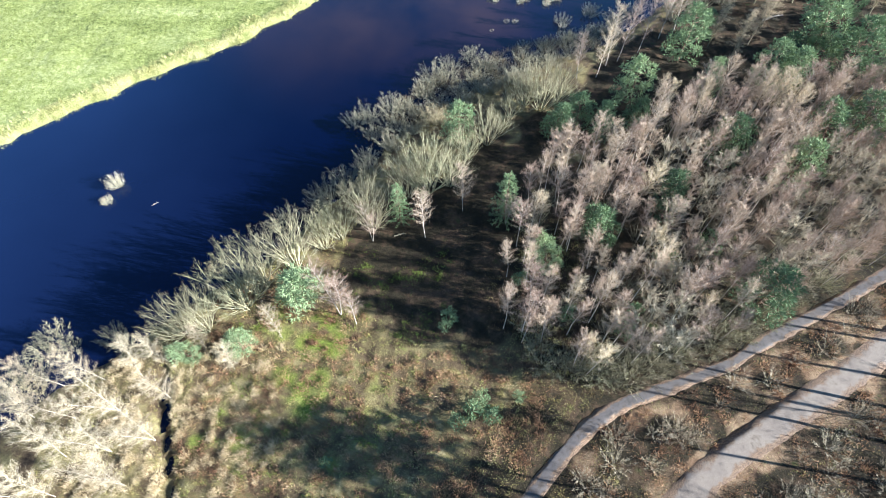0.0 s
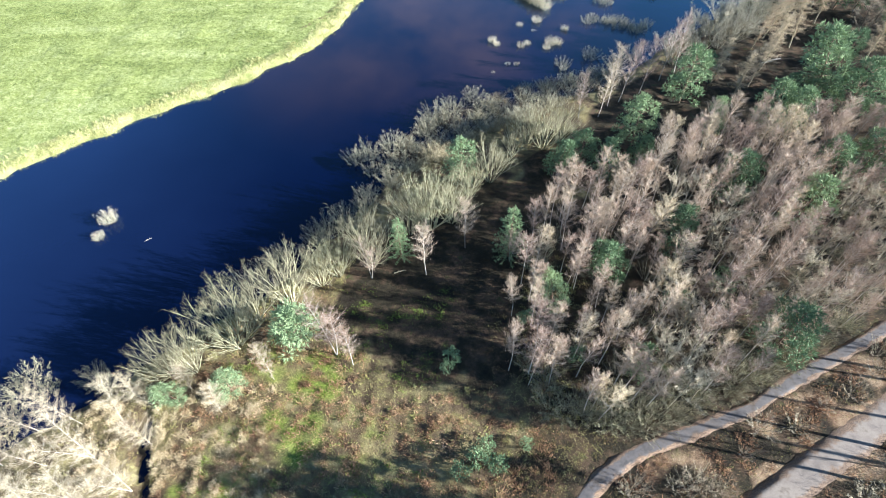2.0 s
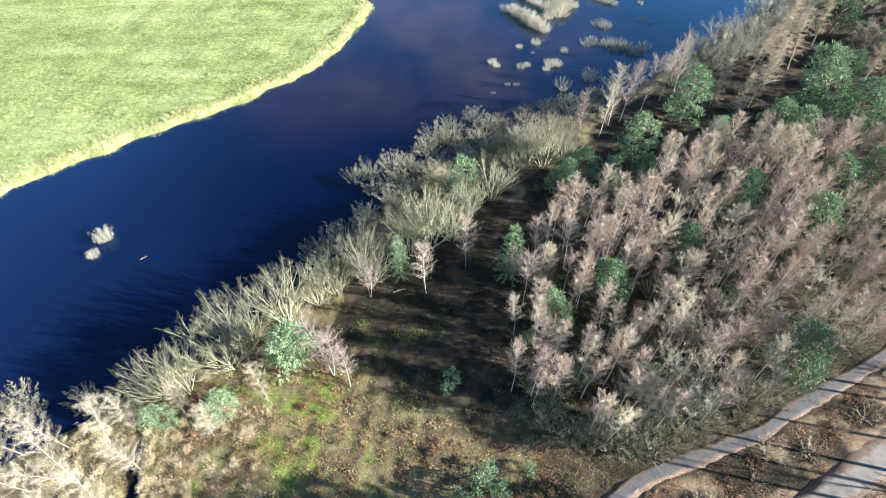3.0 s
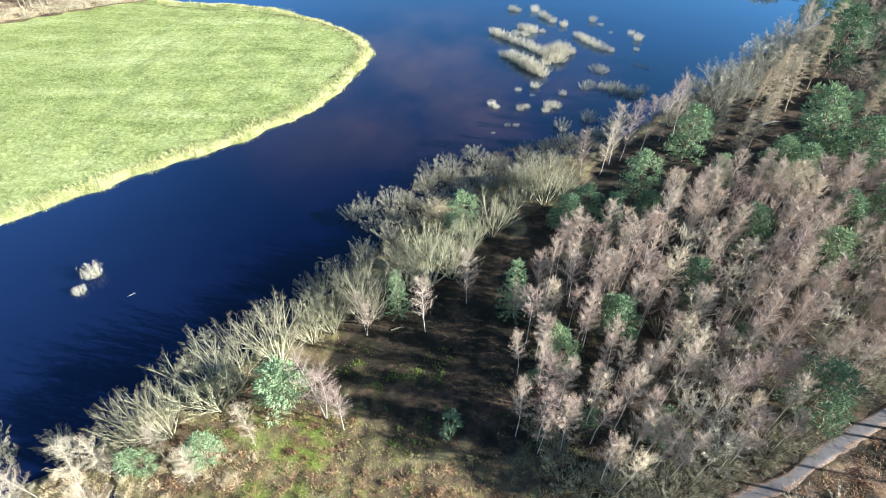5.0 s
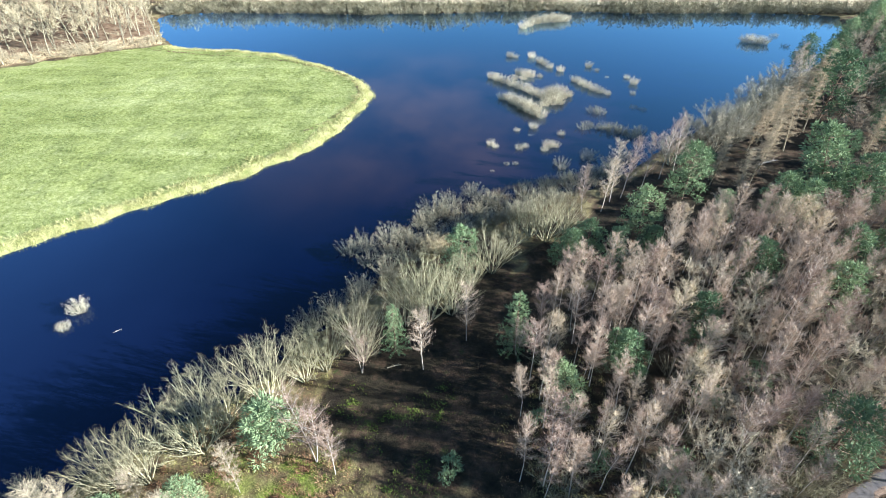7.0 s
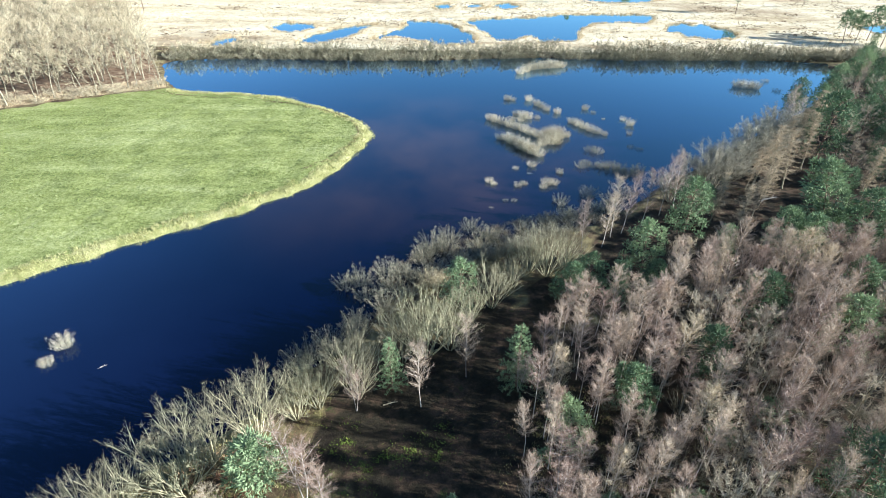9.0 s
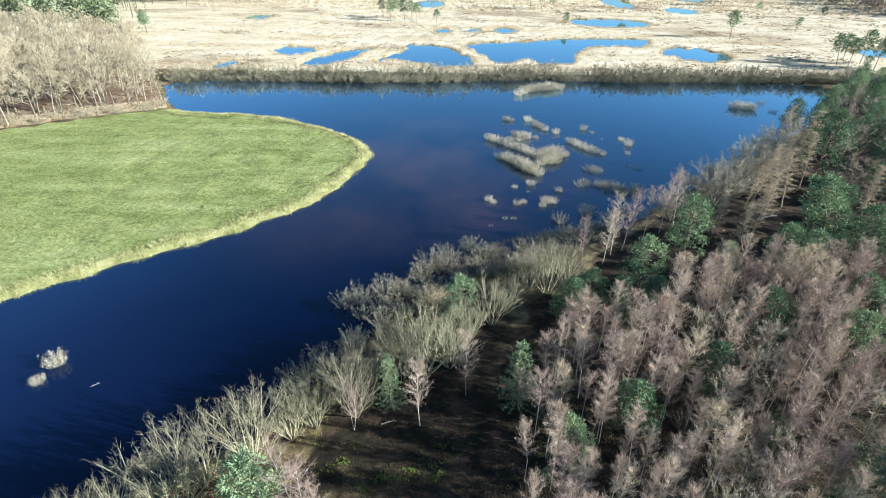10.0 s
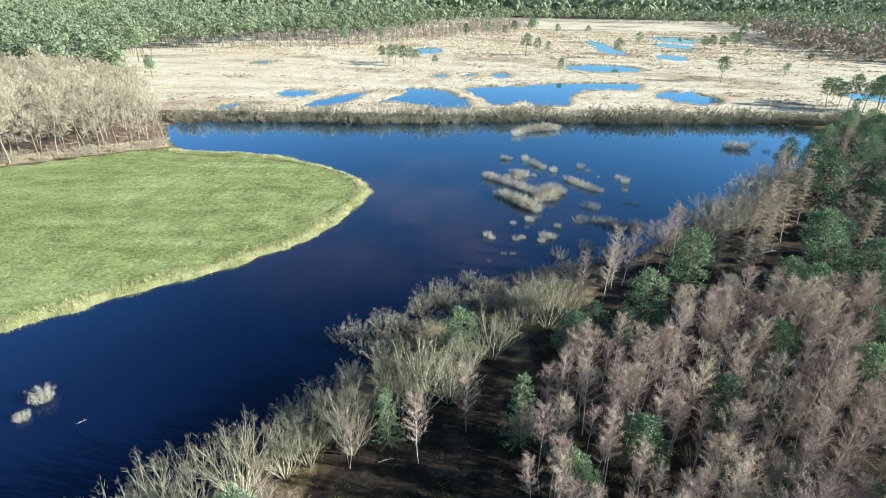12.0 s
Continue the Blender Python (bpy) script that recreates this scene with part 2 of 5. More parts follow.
def water_material():
    m, ns, ls, b = material("lake water")
    geo = ns.new("ShaderNodeNewGeometry")
    d = ns.new("ShaderNodeVectorMath")
    d.operation = "DISTANCE"
    d.inputs[1].default_value = (-5.0, 92.0, 0.0)
    ls.new(geo.outputs["Position"], d.inputs[0])
    near = sharpen(ns, ls, d.outputs["Value"], 46.0, 6.0)
    n = noise_node(ns, ls, 0.05, 5.0, stretch=(1.0, 0.8, 1, 0), rough=0.5)
    k = ns.new("ShaderNodeMath")
    k.operation = "MULTIPLY"
    ls.new(near, k.inputs[0])
    ls.new(sharpen(ns, ls, n, 0.3, 0.72), k.inputs[1])
    xyz = ns.new("ShaderNodeSeparateXYZ")
    ls.new(geo.outputs["Position"], xyz.inputs[0])
    # paler blue towards -x: reflected sky painted into the water's base colour
    sky_sheen = sharpen(ns, ls, add(ns, ls, xyz.outputs[0], noise_node(ns, ls, 0.04, 3.0), 30.0), 4.0, -50.0)
    deep = mix(ns, ls, sky_sheen, (0.0003, 0.0012, 0.012), (0.007, 0.014, 0.048))
    c = mix(ns, ls, k.outputs[0], deep, (0.047, 0.026, 0.024))
    ls.new(c, b.inputs["Base Color"])
    b.inputs["Roughness"].default_value = 0.6
    b.inputs["Specular IOR Level"].default_value = 0.0
    rip = ns.new("ShaderNodeBump")
    rip.inputs["Strength"].default_value, rip.inputs["Distance"].default_value = 0.06, 0.05
    ls.new(noise_node(ns, ls, 1.6, 3.0), rip.inputs["Height"])
    gloss = ns.new("ShaderNodeBsdfGlossy")
    gloss.inputs["Color"].default_value, gloss.inputs["Roughness"].default_value = (0.70, 0.90, 1.0, 1), 0.03
    fres = ns.new("ShaderNodeFresnel")
    fres.inputs["IOR"].default_value = 1.33
    ls.new(rip.outputs[0], gloss.inputs["Normal"])
    ls.new(rip.outputs[0], fres.inputs["Normal"])
    more = ns.new("ShaderNodeMath")
    more.operation, more.use_clamp = "MULTIPLY_ADD", True
    more.inputs[1].default_value, more.inputs[2].default_value = 2.65, -0.042
    ls.new(fres.outputs[0], more.inputs[0])
    mx = ns.new("ShaderNodeMixShader")
    for src, k in ((more.outputs[0], 0), (b.outputs[0], 1), (gloss.outputs[0], 2)):
        ls.new(src, mx.inputs[k])
    ls.new(mx.outputs[0], ns["Material Output"].inputs[0])
    return m


def track_material(name, stops, scale):
    m, ns, ls, b = material(name)
    n = noise_node(ns, ls, scale, 6.0, rough=0.7)
    f = noise_node(ns, ls, 14.0, 4.0)
    c = ramp(ns, ls, n, stops)
    at = ns.new("ShaderNodeVertexColor")
    at.layer_name = "wear"
    leaves = ramp(ns, ls, f, [(0.35, (0.06, 0.036, 0.022)), (0.5, (0.15, 0.09, 0.052)), (0.65, (0.24, 0.16, 0.09))])
    patch = noise_node(ns, ls, 0.8, 5.0, rough=0.7)
    c = mix(ns, ls, sharpen(ns, ls, add(ns, ls, patch, at.outputs[0], 0.5), 0.66, 0.84), c, leaves)
    c = mix(ns, ls, 1.0, c, ramp(ns, ls, f, [(0.3, (0.75, 0.75, 0.75)), (0.7, (1.12, 1.12, 1.12))]), "MULTIPLY")
    ls.new(c, b.inputs["Base Color"])
    b.inputs["Roughness"].default_value = 0.9
    bump(ns, ls, b, f, 0.5, 0.03)
    return m


M_GROUND, M_WATER = ground_material(), water_material()
M_ROAD = track_material("sandy asphalt", [(0.3, (0.10, 0.078, 0.06)), (0.45, (0.19, 0.15, 0.115)), (0.58, (0.23, 0.185, 0.14)), (0.7, (0.11, 0.08, 0.055))], 0.55)
M_PATH = track_material("trodden sand path", [(0.3, (0.05, 0.042, 0.036)), (0.5, (0.105, 0.09, 0.08)), (0.68, (0.065, 0.048, 0.034))], 0.9)

# ---- plan of the land ----
LAKE = [(-140, -60), (-60, -8), (-42, 8), (-34.5, 15), (-28, 20.5), (-25, 24), (-21, 26.5), (-16.5, 31), (-13.5, 35.5),
        (-10, 40), (-7, 45), (-3, 50), (4, 55.5), (13, 60.5), (20, 64), (28, 70), (37, 79), (46, 86), (58, 97),
        (70, 107), (82, 118), (92, 130), (104, 146), (110, 158), (88, 161), (53, 158.6), (23, 160), (-1, 155.5),
        (-30, 154), (-61, 154), (-73, 151), (-75, 147), (-68, 133), (-64, 127), (-59, 122.4), (-44, 121),
        (-34, 118), (-28.7, 114.3), (-21.7, 109.4), (-16.2, 104)]
BANK = [(-13.7, 97.5), (-13.8, 93.5), (-16.7, 83), (-20.4, 74.8), (-25.2, 70), (-30.4, 64.5), (-38, 59.3), (-49, 50),
        (-58, 41), (-80, 22), (-140, -30)]
LAKE = LAKE + BANK
MEADOW = [(-260, -80), (-60, 20), (-30, 55), (-8, 80), (-6, 100), (-16, 116), (-46, 127), (-62, 124), (-70, 119.5), (-75, 115.5),
          (-90, 105), (-130, 88), (-300, 30)]
BIRCHWOOD = [(6.6, 27), (5.5, 21), (9.4, 17.0), (15.6, 16.0), (21.5, 17.6), (28.5, 21.0), (36, 24.6), (42, 27), (50, 31), (66, 38), (68, 56),
             (54, 53), (45, 52), (37, 54), (26, 49), (18, 43), (12, 41), (8, 34)]
EASTWOOD = [(14, 44), (20, 60), (28, 67), (42, 80), (56, 93), (70, 104), (84, 116), (96, 130), (110, 148), (125, 152),
            (220, 150), (220, 60), (75, 20), (52, 32), (66, 40), (66, 56), (44, 52), (36, 54), (24, 49)]
LEFTWOOD = [(-64, 124), (-72, 119), (-90, 107), (-130, 90), (-300, 40), (-300, 190), (-150, 215), (-112, 200), (-88, 168), (-77, 146)]
# clearing floor in the birches' shade, which is painted in with dark litter
SHADED_GLADE = [(-9, 35), (-10.5, 29), (-9, 24.5), (-4, 20), (6, 19), (8, 34), (13, 44), (12, 52), (3, 42)]
# outlines of the large bog pools
LONG_POOL = [(7.6, 214.7), (15.7, 220.7), (32.0, 223.7), (47.4, 232.4), (83.8, 234.6), (82.1, 224.5), (76.8, 214.8), (66.6, 216.4), (57.2, 214.3),
             (47.9, 200.3), (43.4, 183.4), (31.6, 178.8), (29.5, 190.2), (22.6, 181.8), (17.3, 182.3), (13.1, 196.2)]
CURVED_POOL = [(-22.5, 180.0), (-18.7, 190.2), (-15.4, 198.1), (-12.7, 212.7), (-6.7, 214.6), (2.1, 210.3), (6.5, 197.8), (10.8, 187.6), (9.5, 176.1),
               (-0.1, 173.6), (-6.6, 179.4), (-15.4, 185.4)]
NARROW_POOL = [(-45.5, 173.6), (-43.3, 186.1), (-38.8, 192.7), (-36.8, 198.4), (-29.3, 203.7), (-23.8, 206.7), (-28.0, 193.7), (-31.3, 183.1),
               (-35.3, 179.0), (-39.7, 173.2)]
# x, y, half width, half depth of the small ones
POOLS = [(-52, 198, 6.5, 7), (91.5, 202, 10, 12.5), (81, 280, 19, 14), (-89, 282, 6, 8), (0, 247, 3, 5.5), (27.5, 251, 4.5, 6.5), (14, 249, 2.5, 4),
         (-8, 352, 8, 16), (113, 412, 5, 24), (109, 368, 6, 22), (187, 460, 13, 28), (166, 408, 11, 18), (137, 334, 8, 13), (166, 209, 11, 9), (-68, 174, 2.6, 5)]
PATH_LINE = [(1.5, -3), (4.2, 3), (6.7, 6.4), (8.9, 8.8), (11.3, 11.3), (14.0, 13.3), (17.5, 14.7), (21.2, 15.9), (26.0, 17.6),
             (29.4, 19.6), (33.7, 21.7), (38.7, 24.2), (46, 28), (58, 33), (80, 41)]
ROAD_LINE = [(4, -6), (12, 1), (19.2, 6.5), (21.6, 8.2), (24.4, 10.0), (28.8, 12.6), (33.9, 15.2), (38.3, 17.8), (46, 22.3), (60, 29), (85, 38)]
VERGE = [(4.5, 2), (7.4, 6.6), (12, 11.2), (18, 14.5), (26, 17.2), (34, 21.4), (60, 33), (75, 36), (55, 15), (38, 2), (20, -4)]
DITCH = [(-25.0, 16.5), (-23.7, 11.8), (-22.6, 9.1), (-21.3, 5.5), (-20, 0)]


def seg_dist(px, py, line, closed=False):
    best = np.full(px.shape, 1e9)
    pts = list(line) + ([line[0]] if closed else [])
    for (ax, ay), (bx, by) in zip(pts[:-1], pts[1:]):
        dx, dy = bx - ax, by - ay
        k = np.clip(((px - ax) * dx + (py - ay) * dy) / (dx * dx + dy * dy), 0, 1)
        best = np.minimum(best, np.hypot(px - ax - k * dx, py - ay - k * dy))
    return best


def inside(px, py, poly):
    r = np.zeros(px.shape, bool)
    for (ax, ay), (bx, by) in zip(poly, poly[1:] + poly[:1]):
        if ay != by:
            r ^= ((ay > py) != (by > py)) & (px < (bx - ax) * (py - ay) / (by - ay) + ax)
    return r


def signed(px, py, poly):
    """Metres outside the outline (inside: minus)."""
    d = seg_dist(px, py, poly, True)
    return np.where(inside(px, py, poly), -d, d)


WAVES = {}


def wave(px, py, seed, size, octaves=4):
    """A cheap smooth noise, about -1 to 1."""
    if (seed, size, octaves) not in WAVES:
        r = random.Random(seed)
        rows, amp, total, width = [], 1.0, 0.0, size
        for _ in range(octaves):
            for _ in range(4):
                a, q = r.uniform(0, 2 * math.pi), 2 * math.pi / width * r.uniform(0.7, 1.4)
                rows.append((amp / 4, q * math.cos(a), q * math.sin(a), r.uniform(0, 6.28)))
            total += amp * 0.5
            width, amp = width / 2.1, amp * 0.55
        WAVES[seed, size, octaves] = [(a / total, kx, ky, p) for a, kx, ky, p in rows]
    out = np.zeros(px.shape)
    for a, kx, ky, p in WAVES[seed, size, octaves]:
        out += a * np.sin(kx * px + ky * py + p)
    return out


def shore(px, py):
    """Metres from the nearest water's edge, minus in the water."""
    s = signed(px, py, LAKE) + wave(px, py, 3, 7.0, 3) * 0.45
    if py.size and py.max() > 165:
        ragged = wave(px, py, 20, 9.0, 3) * 1.6
        for poly in (LONG_POOL, CURVED_POOL, NARROW_POOL):
            s = np.minimum(s, signed(px, py, poly) + ragged * 0.7)
        for cx, cy, rx, ry in POOLS:
            s = np.minimum(s, (np.hypot((px - cx) / rx, (py - cy) / ry) - 1) * min(rx, ry) + ragged - 1.0)
    return s


def in_reach(px, py):
    """The stretch of the plan that is seen, or that shades what is seen."""
    return (px < np.maximum(0.47 * py + 32, 0.76 * py + 13) + 9) & (px > -np.maximum(0.47 * py + 32, 0.76 * py + 13) - 6)


def terrain(px, py):
    px, py = np.asarray(px, float), np.asarray(py, float)
    s = shore(px, py)
    z = np.clip(s * 0.4, -1.2, np.where(py > 170, 0.2, 0.5))
    calm = np.clip((np.minimum(seg_dist(px, py, ROAD_LINE), seg_dist(px, py, PATH_LINE)) - 1.5) / 4, 0, 1)
    z = z + np.clip(s / 4, 0, 1) * calm * (0.16 * wave(px, py, 5, 9.0) + 0.13 * wave(px, py, 6, 2.4, 2))
    z = z + np.clip((s - 3) / 14, 0, 1) * 0.3 * (py < 150)
    z = z - 1.0 * np.exp(-(seg_dist(px, py, DITCH) / 0.5) ** 2)
    return z


def height(x, y):
    return float(terrain(np.array([x]), np.array([y]))[0])


def steps(stops):
    out = []
    for a, b, st in stops:
        out += list(np.arange(a, b, st))
    return np.array(out)


def link_mesh(name, verts, faces, mat, parent=None, smooth=False):
    me = bpy.data.meshes.new(name)
    if isinstance(faces, np.ndarray):
        n, k = faces.shape
        me.vertices.add(len(verts))
        me.vertices.foreach_set("co", np.asarray(verts, np.float32).ravel())
        me.loops.add(n * k)
        me.loops.foreach_set("vertex_index", faces.astype(np.int32).ravel())
        me.polygons.add(n)
        me.polygons.foreach_set("loop_start", np.arange(0, n * k, k, dtype=np.int32))
        me.update(calc_edges=True)
    else:
        me.from_pydata(verts, [], faces)
    me.materials.append(mat)
    me.polygons.foreach_set("use_smooth", [smooth] * len(me.polygons))
    me.update()
    ob = new(name, me)
    ob.parent = parent
    return ob


def ground():
    far = np.array([25.0, 60, 120, 220, 380, 650, 1100, 1900, 3500])
    xs = np.concatenate([-190 - far[::-1], steps([(-190, -60, 2.2), (-60, 62, 0.75), (62, 200, 2.2)]), 200 + far])
    ys = np.concatenate([-20 - far[::-1], steps([(-20, 2, 1.6), (2, 127, 0.75), (127, 300, 1.8), (300, 470, 6.0)]), 470 + far])
    gx, gy = np.meshgrid(xs, ys)
    z = terrain(gx, gy)
    w, h = len(xs), len(ys)
    verts = np.column_stack([gx.ravel(), gy.ravel(), z.ravel()])
    i = (np.arange(h - 1)[:, None] * w + np.arange(w - 1)[None, :]).ravel()
    faces = np.column_stack([i, i + 1, i + w + 1, i + w])
    ob = link_mesh("ground", verts, faces, M_GROUND, smooth=True)
    lake = signed(gx, gy, LAKE)
    meadow = np.clip(0.5 - signed(gx, gy, MEADOW) / 2.0, 0, 1)
    heath = np.clip((gy - 162) / 6, 0, 1) * (gy < 760) * np.clip((signed(gx, gy, LEFTWOOD) + 4) / 6, 0, 1)
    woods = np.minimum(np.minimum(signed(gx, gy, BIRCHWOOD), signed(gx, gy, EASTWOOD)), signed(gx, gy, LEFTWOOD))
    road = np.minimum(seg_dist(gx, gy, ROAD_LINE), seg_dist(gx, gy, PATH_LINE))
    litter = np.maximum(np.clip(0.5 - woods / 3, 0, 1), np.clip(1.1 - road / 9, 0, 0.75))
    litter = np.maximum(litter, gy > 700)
    # the wood's shadow over the glade, painted by spreading the dark litter colour
    litter = np.maximum(litter, np.clip(0.5 - (signed(gx, gy, SHADED_GLADE) + 2.0 * wave(gx, gy, 23, 7.0)) / 5, 0, 0.85))
    litter = np.maximum(litter, np.clip((gx * 0.55 - gy + 3) / 5, 0, 0.8))
    fringe = np.where(meadow > 0.4, np.clip(1.15 - (lake + 1.1 * wave(gx, gy, 9, 6)) / 3.0, 0, 1), 0)
    green = np.zeros(gx.shape)
    for cx, cy, r, amp in ((-11.0, 20.3, 3.2, 1.3), (-15.5, 21.5, 2.5, 1.0), (5, 20.5, 2.5, 0.7), (-9.5, 8.5, 2, 0.8), (-6.5, 27, 4, 0.8), (-20.5, 10, 2, 0.9), (1, 24, 4, 0.7), (-12.5, 15.0, 5, 0.9), (-6, 14, 4, 0.7), (-16, 11, 4, 0.8)):
        green = np.maximum(green, amp * (0.65 + 0.35 * wave(gx, gy, 14, 3.5, 3)) * np.exp(-((gx - cx) ** 2 + (gy - cy) ** 2) / r ** 2))
    pale = np.maximum(np.clip(0.5 - signed(gx, gy, LEFTWOOD) / 3, 0, 1), np.clip(0.5 - signed(gx, gy, VERGE) / 2.5, 0, 1) * np.clip(1.3 - road / 3.5, 0, 1) * (0.6 + 0.5 * wave(gx, gy, 18, 5.0, 3)))
    for name, rgb in (("zone", (meadow, heath, litter)), ("cover", (fringe, green, pale))):
        col = ob.data.attributes.new(name, "FLOAT_COLOR", "POINT")
        data = np.ones((gx.size, 4), np.float32)
        for k in range(3):
            data[:, k] = rgb[k].ravel()
        col.data.foreach_set("color", data.ravel())
    return tagged(ob, "winter ground of leaf litter, moss, meadow and pale bog grass", "ground", kind="structure")


ground()
water = link_mesh("water", [(-230, -80, 0), (230, -80, 0), (230, 520, 0), (-230, 520, 0)], [(0, 1, 2, 3)], M_WATER)
tagged(water, "still dark blue lake water with brown shallows", "water", kind="structure")


def strip(name, line, half, mat, lift, label, seed):
    """A worn track laid along a line, with a low crown and ragged edges."""
    pts = []
    for (ax, ay), (bx, by) in zip(line[:-1], line[1:]):
        n = max(2, int(math.hypot(bx - ax, by - ay) / 0.6))
        pts += [(ax + (bx - ax) * k / n, ay + (by - ay) * k / n) for k in range(n)]
    p = np.array(pts)
    for _ in range(6):
        p[1:-1] = (p[:-2] + 2 * p[1:-1] + p[2:]) / 4
    d = np.gradient(p, axis=0)
    d /= np.linalg.norm(d, axis=1)[:, None]
    nrm = np.column_stack([-d[:, 1], d[:, 0]])
    rng = np.random.RandomState(seed)
    offs = (-1.0, -0.93, -0.45, 0.0, 0.45, 0.93, 1.0)
    rise = (-0.07, 0.0, 0.015, 0.02, 0.015, 0.0, -0.07)
    verts, faces = [], []
    for j, (o, r) in enumerate(zip(offs, rise)):
        ragged = np.convolve(rng.uniform(-1, 1, len(p) + 4), np.ones(5) / 5, "valid") * 0.4 + rng.uniform(-0.1, 0.1, len(p))
        e = half * o + ragged * (abs(o) > 0.9)
        q = p + nrm * e[:, None]
        z = terrain(q[:, 0], q[:, 1]) + lift + r
        verts += [(x, y, zz) for (x, y), zz in zip(q, z)]
    n = len(p)
    for j in range(len(offs) - 1):
        faces += [(j * n + k, j * n + k + 1, (j + 1) * n + k + 1, (j + 1) * n + k) for k in range(n - 1)]
    ob = link_mesh(name, verts, [f[::-1] for f in faces], mat, smooth=True)
    wear = ob.data.attributes.new("wear", "FLOAT_COLOR", "POINT")
    wear.data.foreach_set("color", np.repeat([v for o in offs for v in [abs(o) ** 1.5] * n], 4).astype(np.float32))
    return tagged(ob, label, name, kind="structure")


strip("road", ROAD_LINE, 1.3, M_ROAD, 0.035, "narrow sandy grey road crossed by tree shadows", 1)
strip("path", PATH_LINE, 0.66, M_PATH, 0.03, "narrow grey trodden path curving past the birch wood", 2)

# ---- plants ----


class Geo:
    def __init__(self):
        self.v, self.f = [], []

    def sliver(self, p, d, length, width):
        """One thin tapering twig, blade or needle spray."""
        s = d.cross(Vector((random.uniform(-1, 1), random.uniform(-1, 1), random.uniform(-1, 1))))
        if s.length < 1e-4:
            return
        s = s.normalized() * (width / 2)
        i = len(self.v)
        self.v += [tuple(p - s), tuple(p + s), tuple(p + d * length)]
        self.f.append((i, i + 1, i + 2))

    def tube(self, pts, radii, sides):
        i0 = len(self.v)
        for k, (p, r) in enumerate(zip(pts, radii)):
            d = (pts[min(k + 1, len(pts) - 1)] - pts[max(k - 1, 0)]).normalized()
            a = d.orthogonal().normalized()
            b = d.cross(a)
            for s in range(sides):
                t = 2 * math.pi * s / sides
                self.v.append(tuple(p + (a * math.cos(t) + b * math.sin(t)) * r))
        for k in range(len(pts) - 1):
            for s in range(sides):
                a, b = i0 + k * sides + s, i0 + k * sides + (s + 1) % sides
                self.f.append((a, b, b + sides, a + sides))

    def spike(self, p, q, r):
        """A thin pointed branch."""
        d = (q - p).normalized()
        a = d.orthogonal().normalized()
        b = d.cross(a)
        i = len(self.v)
        self.v += [tuple(p + (a * math.cos(t) + b * math.sin(t)) * r) for t in (0.0, 2.094, 4.189)] + [tuple(q)]
        self.f += [(i, i + 1, i + 3), (i + 1, i + 2, i + 3), (i + 2, i, i + 3)]

    def mesh(self, name, mat, parent, smooth=False):
        return link_mesh(name, self.v, self.f, mat, parent, smooth)


def rand_dir(up=0.0):
    v = Vector((random.gauss(0, 1), random.gauss(0, 1), random.gauss(0, 1))).normalized()
    return (v + Vector((0, 0, up))).normalized()


def bend(p, d, length, n, up, wob):
    """A crooked branch line: points from p along d, turning upwards."""
    pts = [p.copy()]
    for _ in range(n):
        d = (d + Vector((random.gauss(0, wob), random.gauss(0, wob), up + random.gauss(0, wob)))).normalized()
        pts.append(pts[-1] + d * (length / n))
    return pts


def on_line(pts, k):
    x = k * (len(pts) - 1)
    i = min(int(x), len(pts) - 2)
    return pts[i].lerp(pts[i + 1], x - i), (pts[i + 1] - pts[i]).normalized()


def thing(name, label, category, group=""):
    ob = new(name)
    ob.empty_display_size = 0.5
    return tagged(ob, label, category, group)


def plume(crown, pts, f0, f1, radius, n, length, width, out=0.7, up=0.8, peak=0.4):
    """Fills an egg round a stem with fine twigs that stream up and outwards."""
    for _ in range(n):
        f = random.random()
        c, ax = on_line(pts, f0 + (f1 - f0) * f)
        g = f / peak if f < peak else (1 - f) / (1 - peak)
        r = radius * (0.25 + 0.75 * math.sqrt(max(0.0, 1 - (1 - g) ** 2)))
        a = random.uniform(0, 6.283)
        rad = Vector((math.cos(a), math.sin(a), 0))
        d = (rad * out + ax * up + rand_dir() * 0.55).normalized()
        L = length * random.uniform(0.6, 1.3)
        crown.sliver(c + rad * r * math.sqrt(random.uniform(0.04, 1)) - d * L * 0.6, d, L, width)


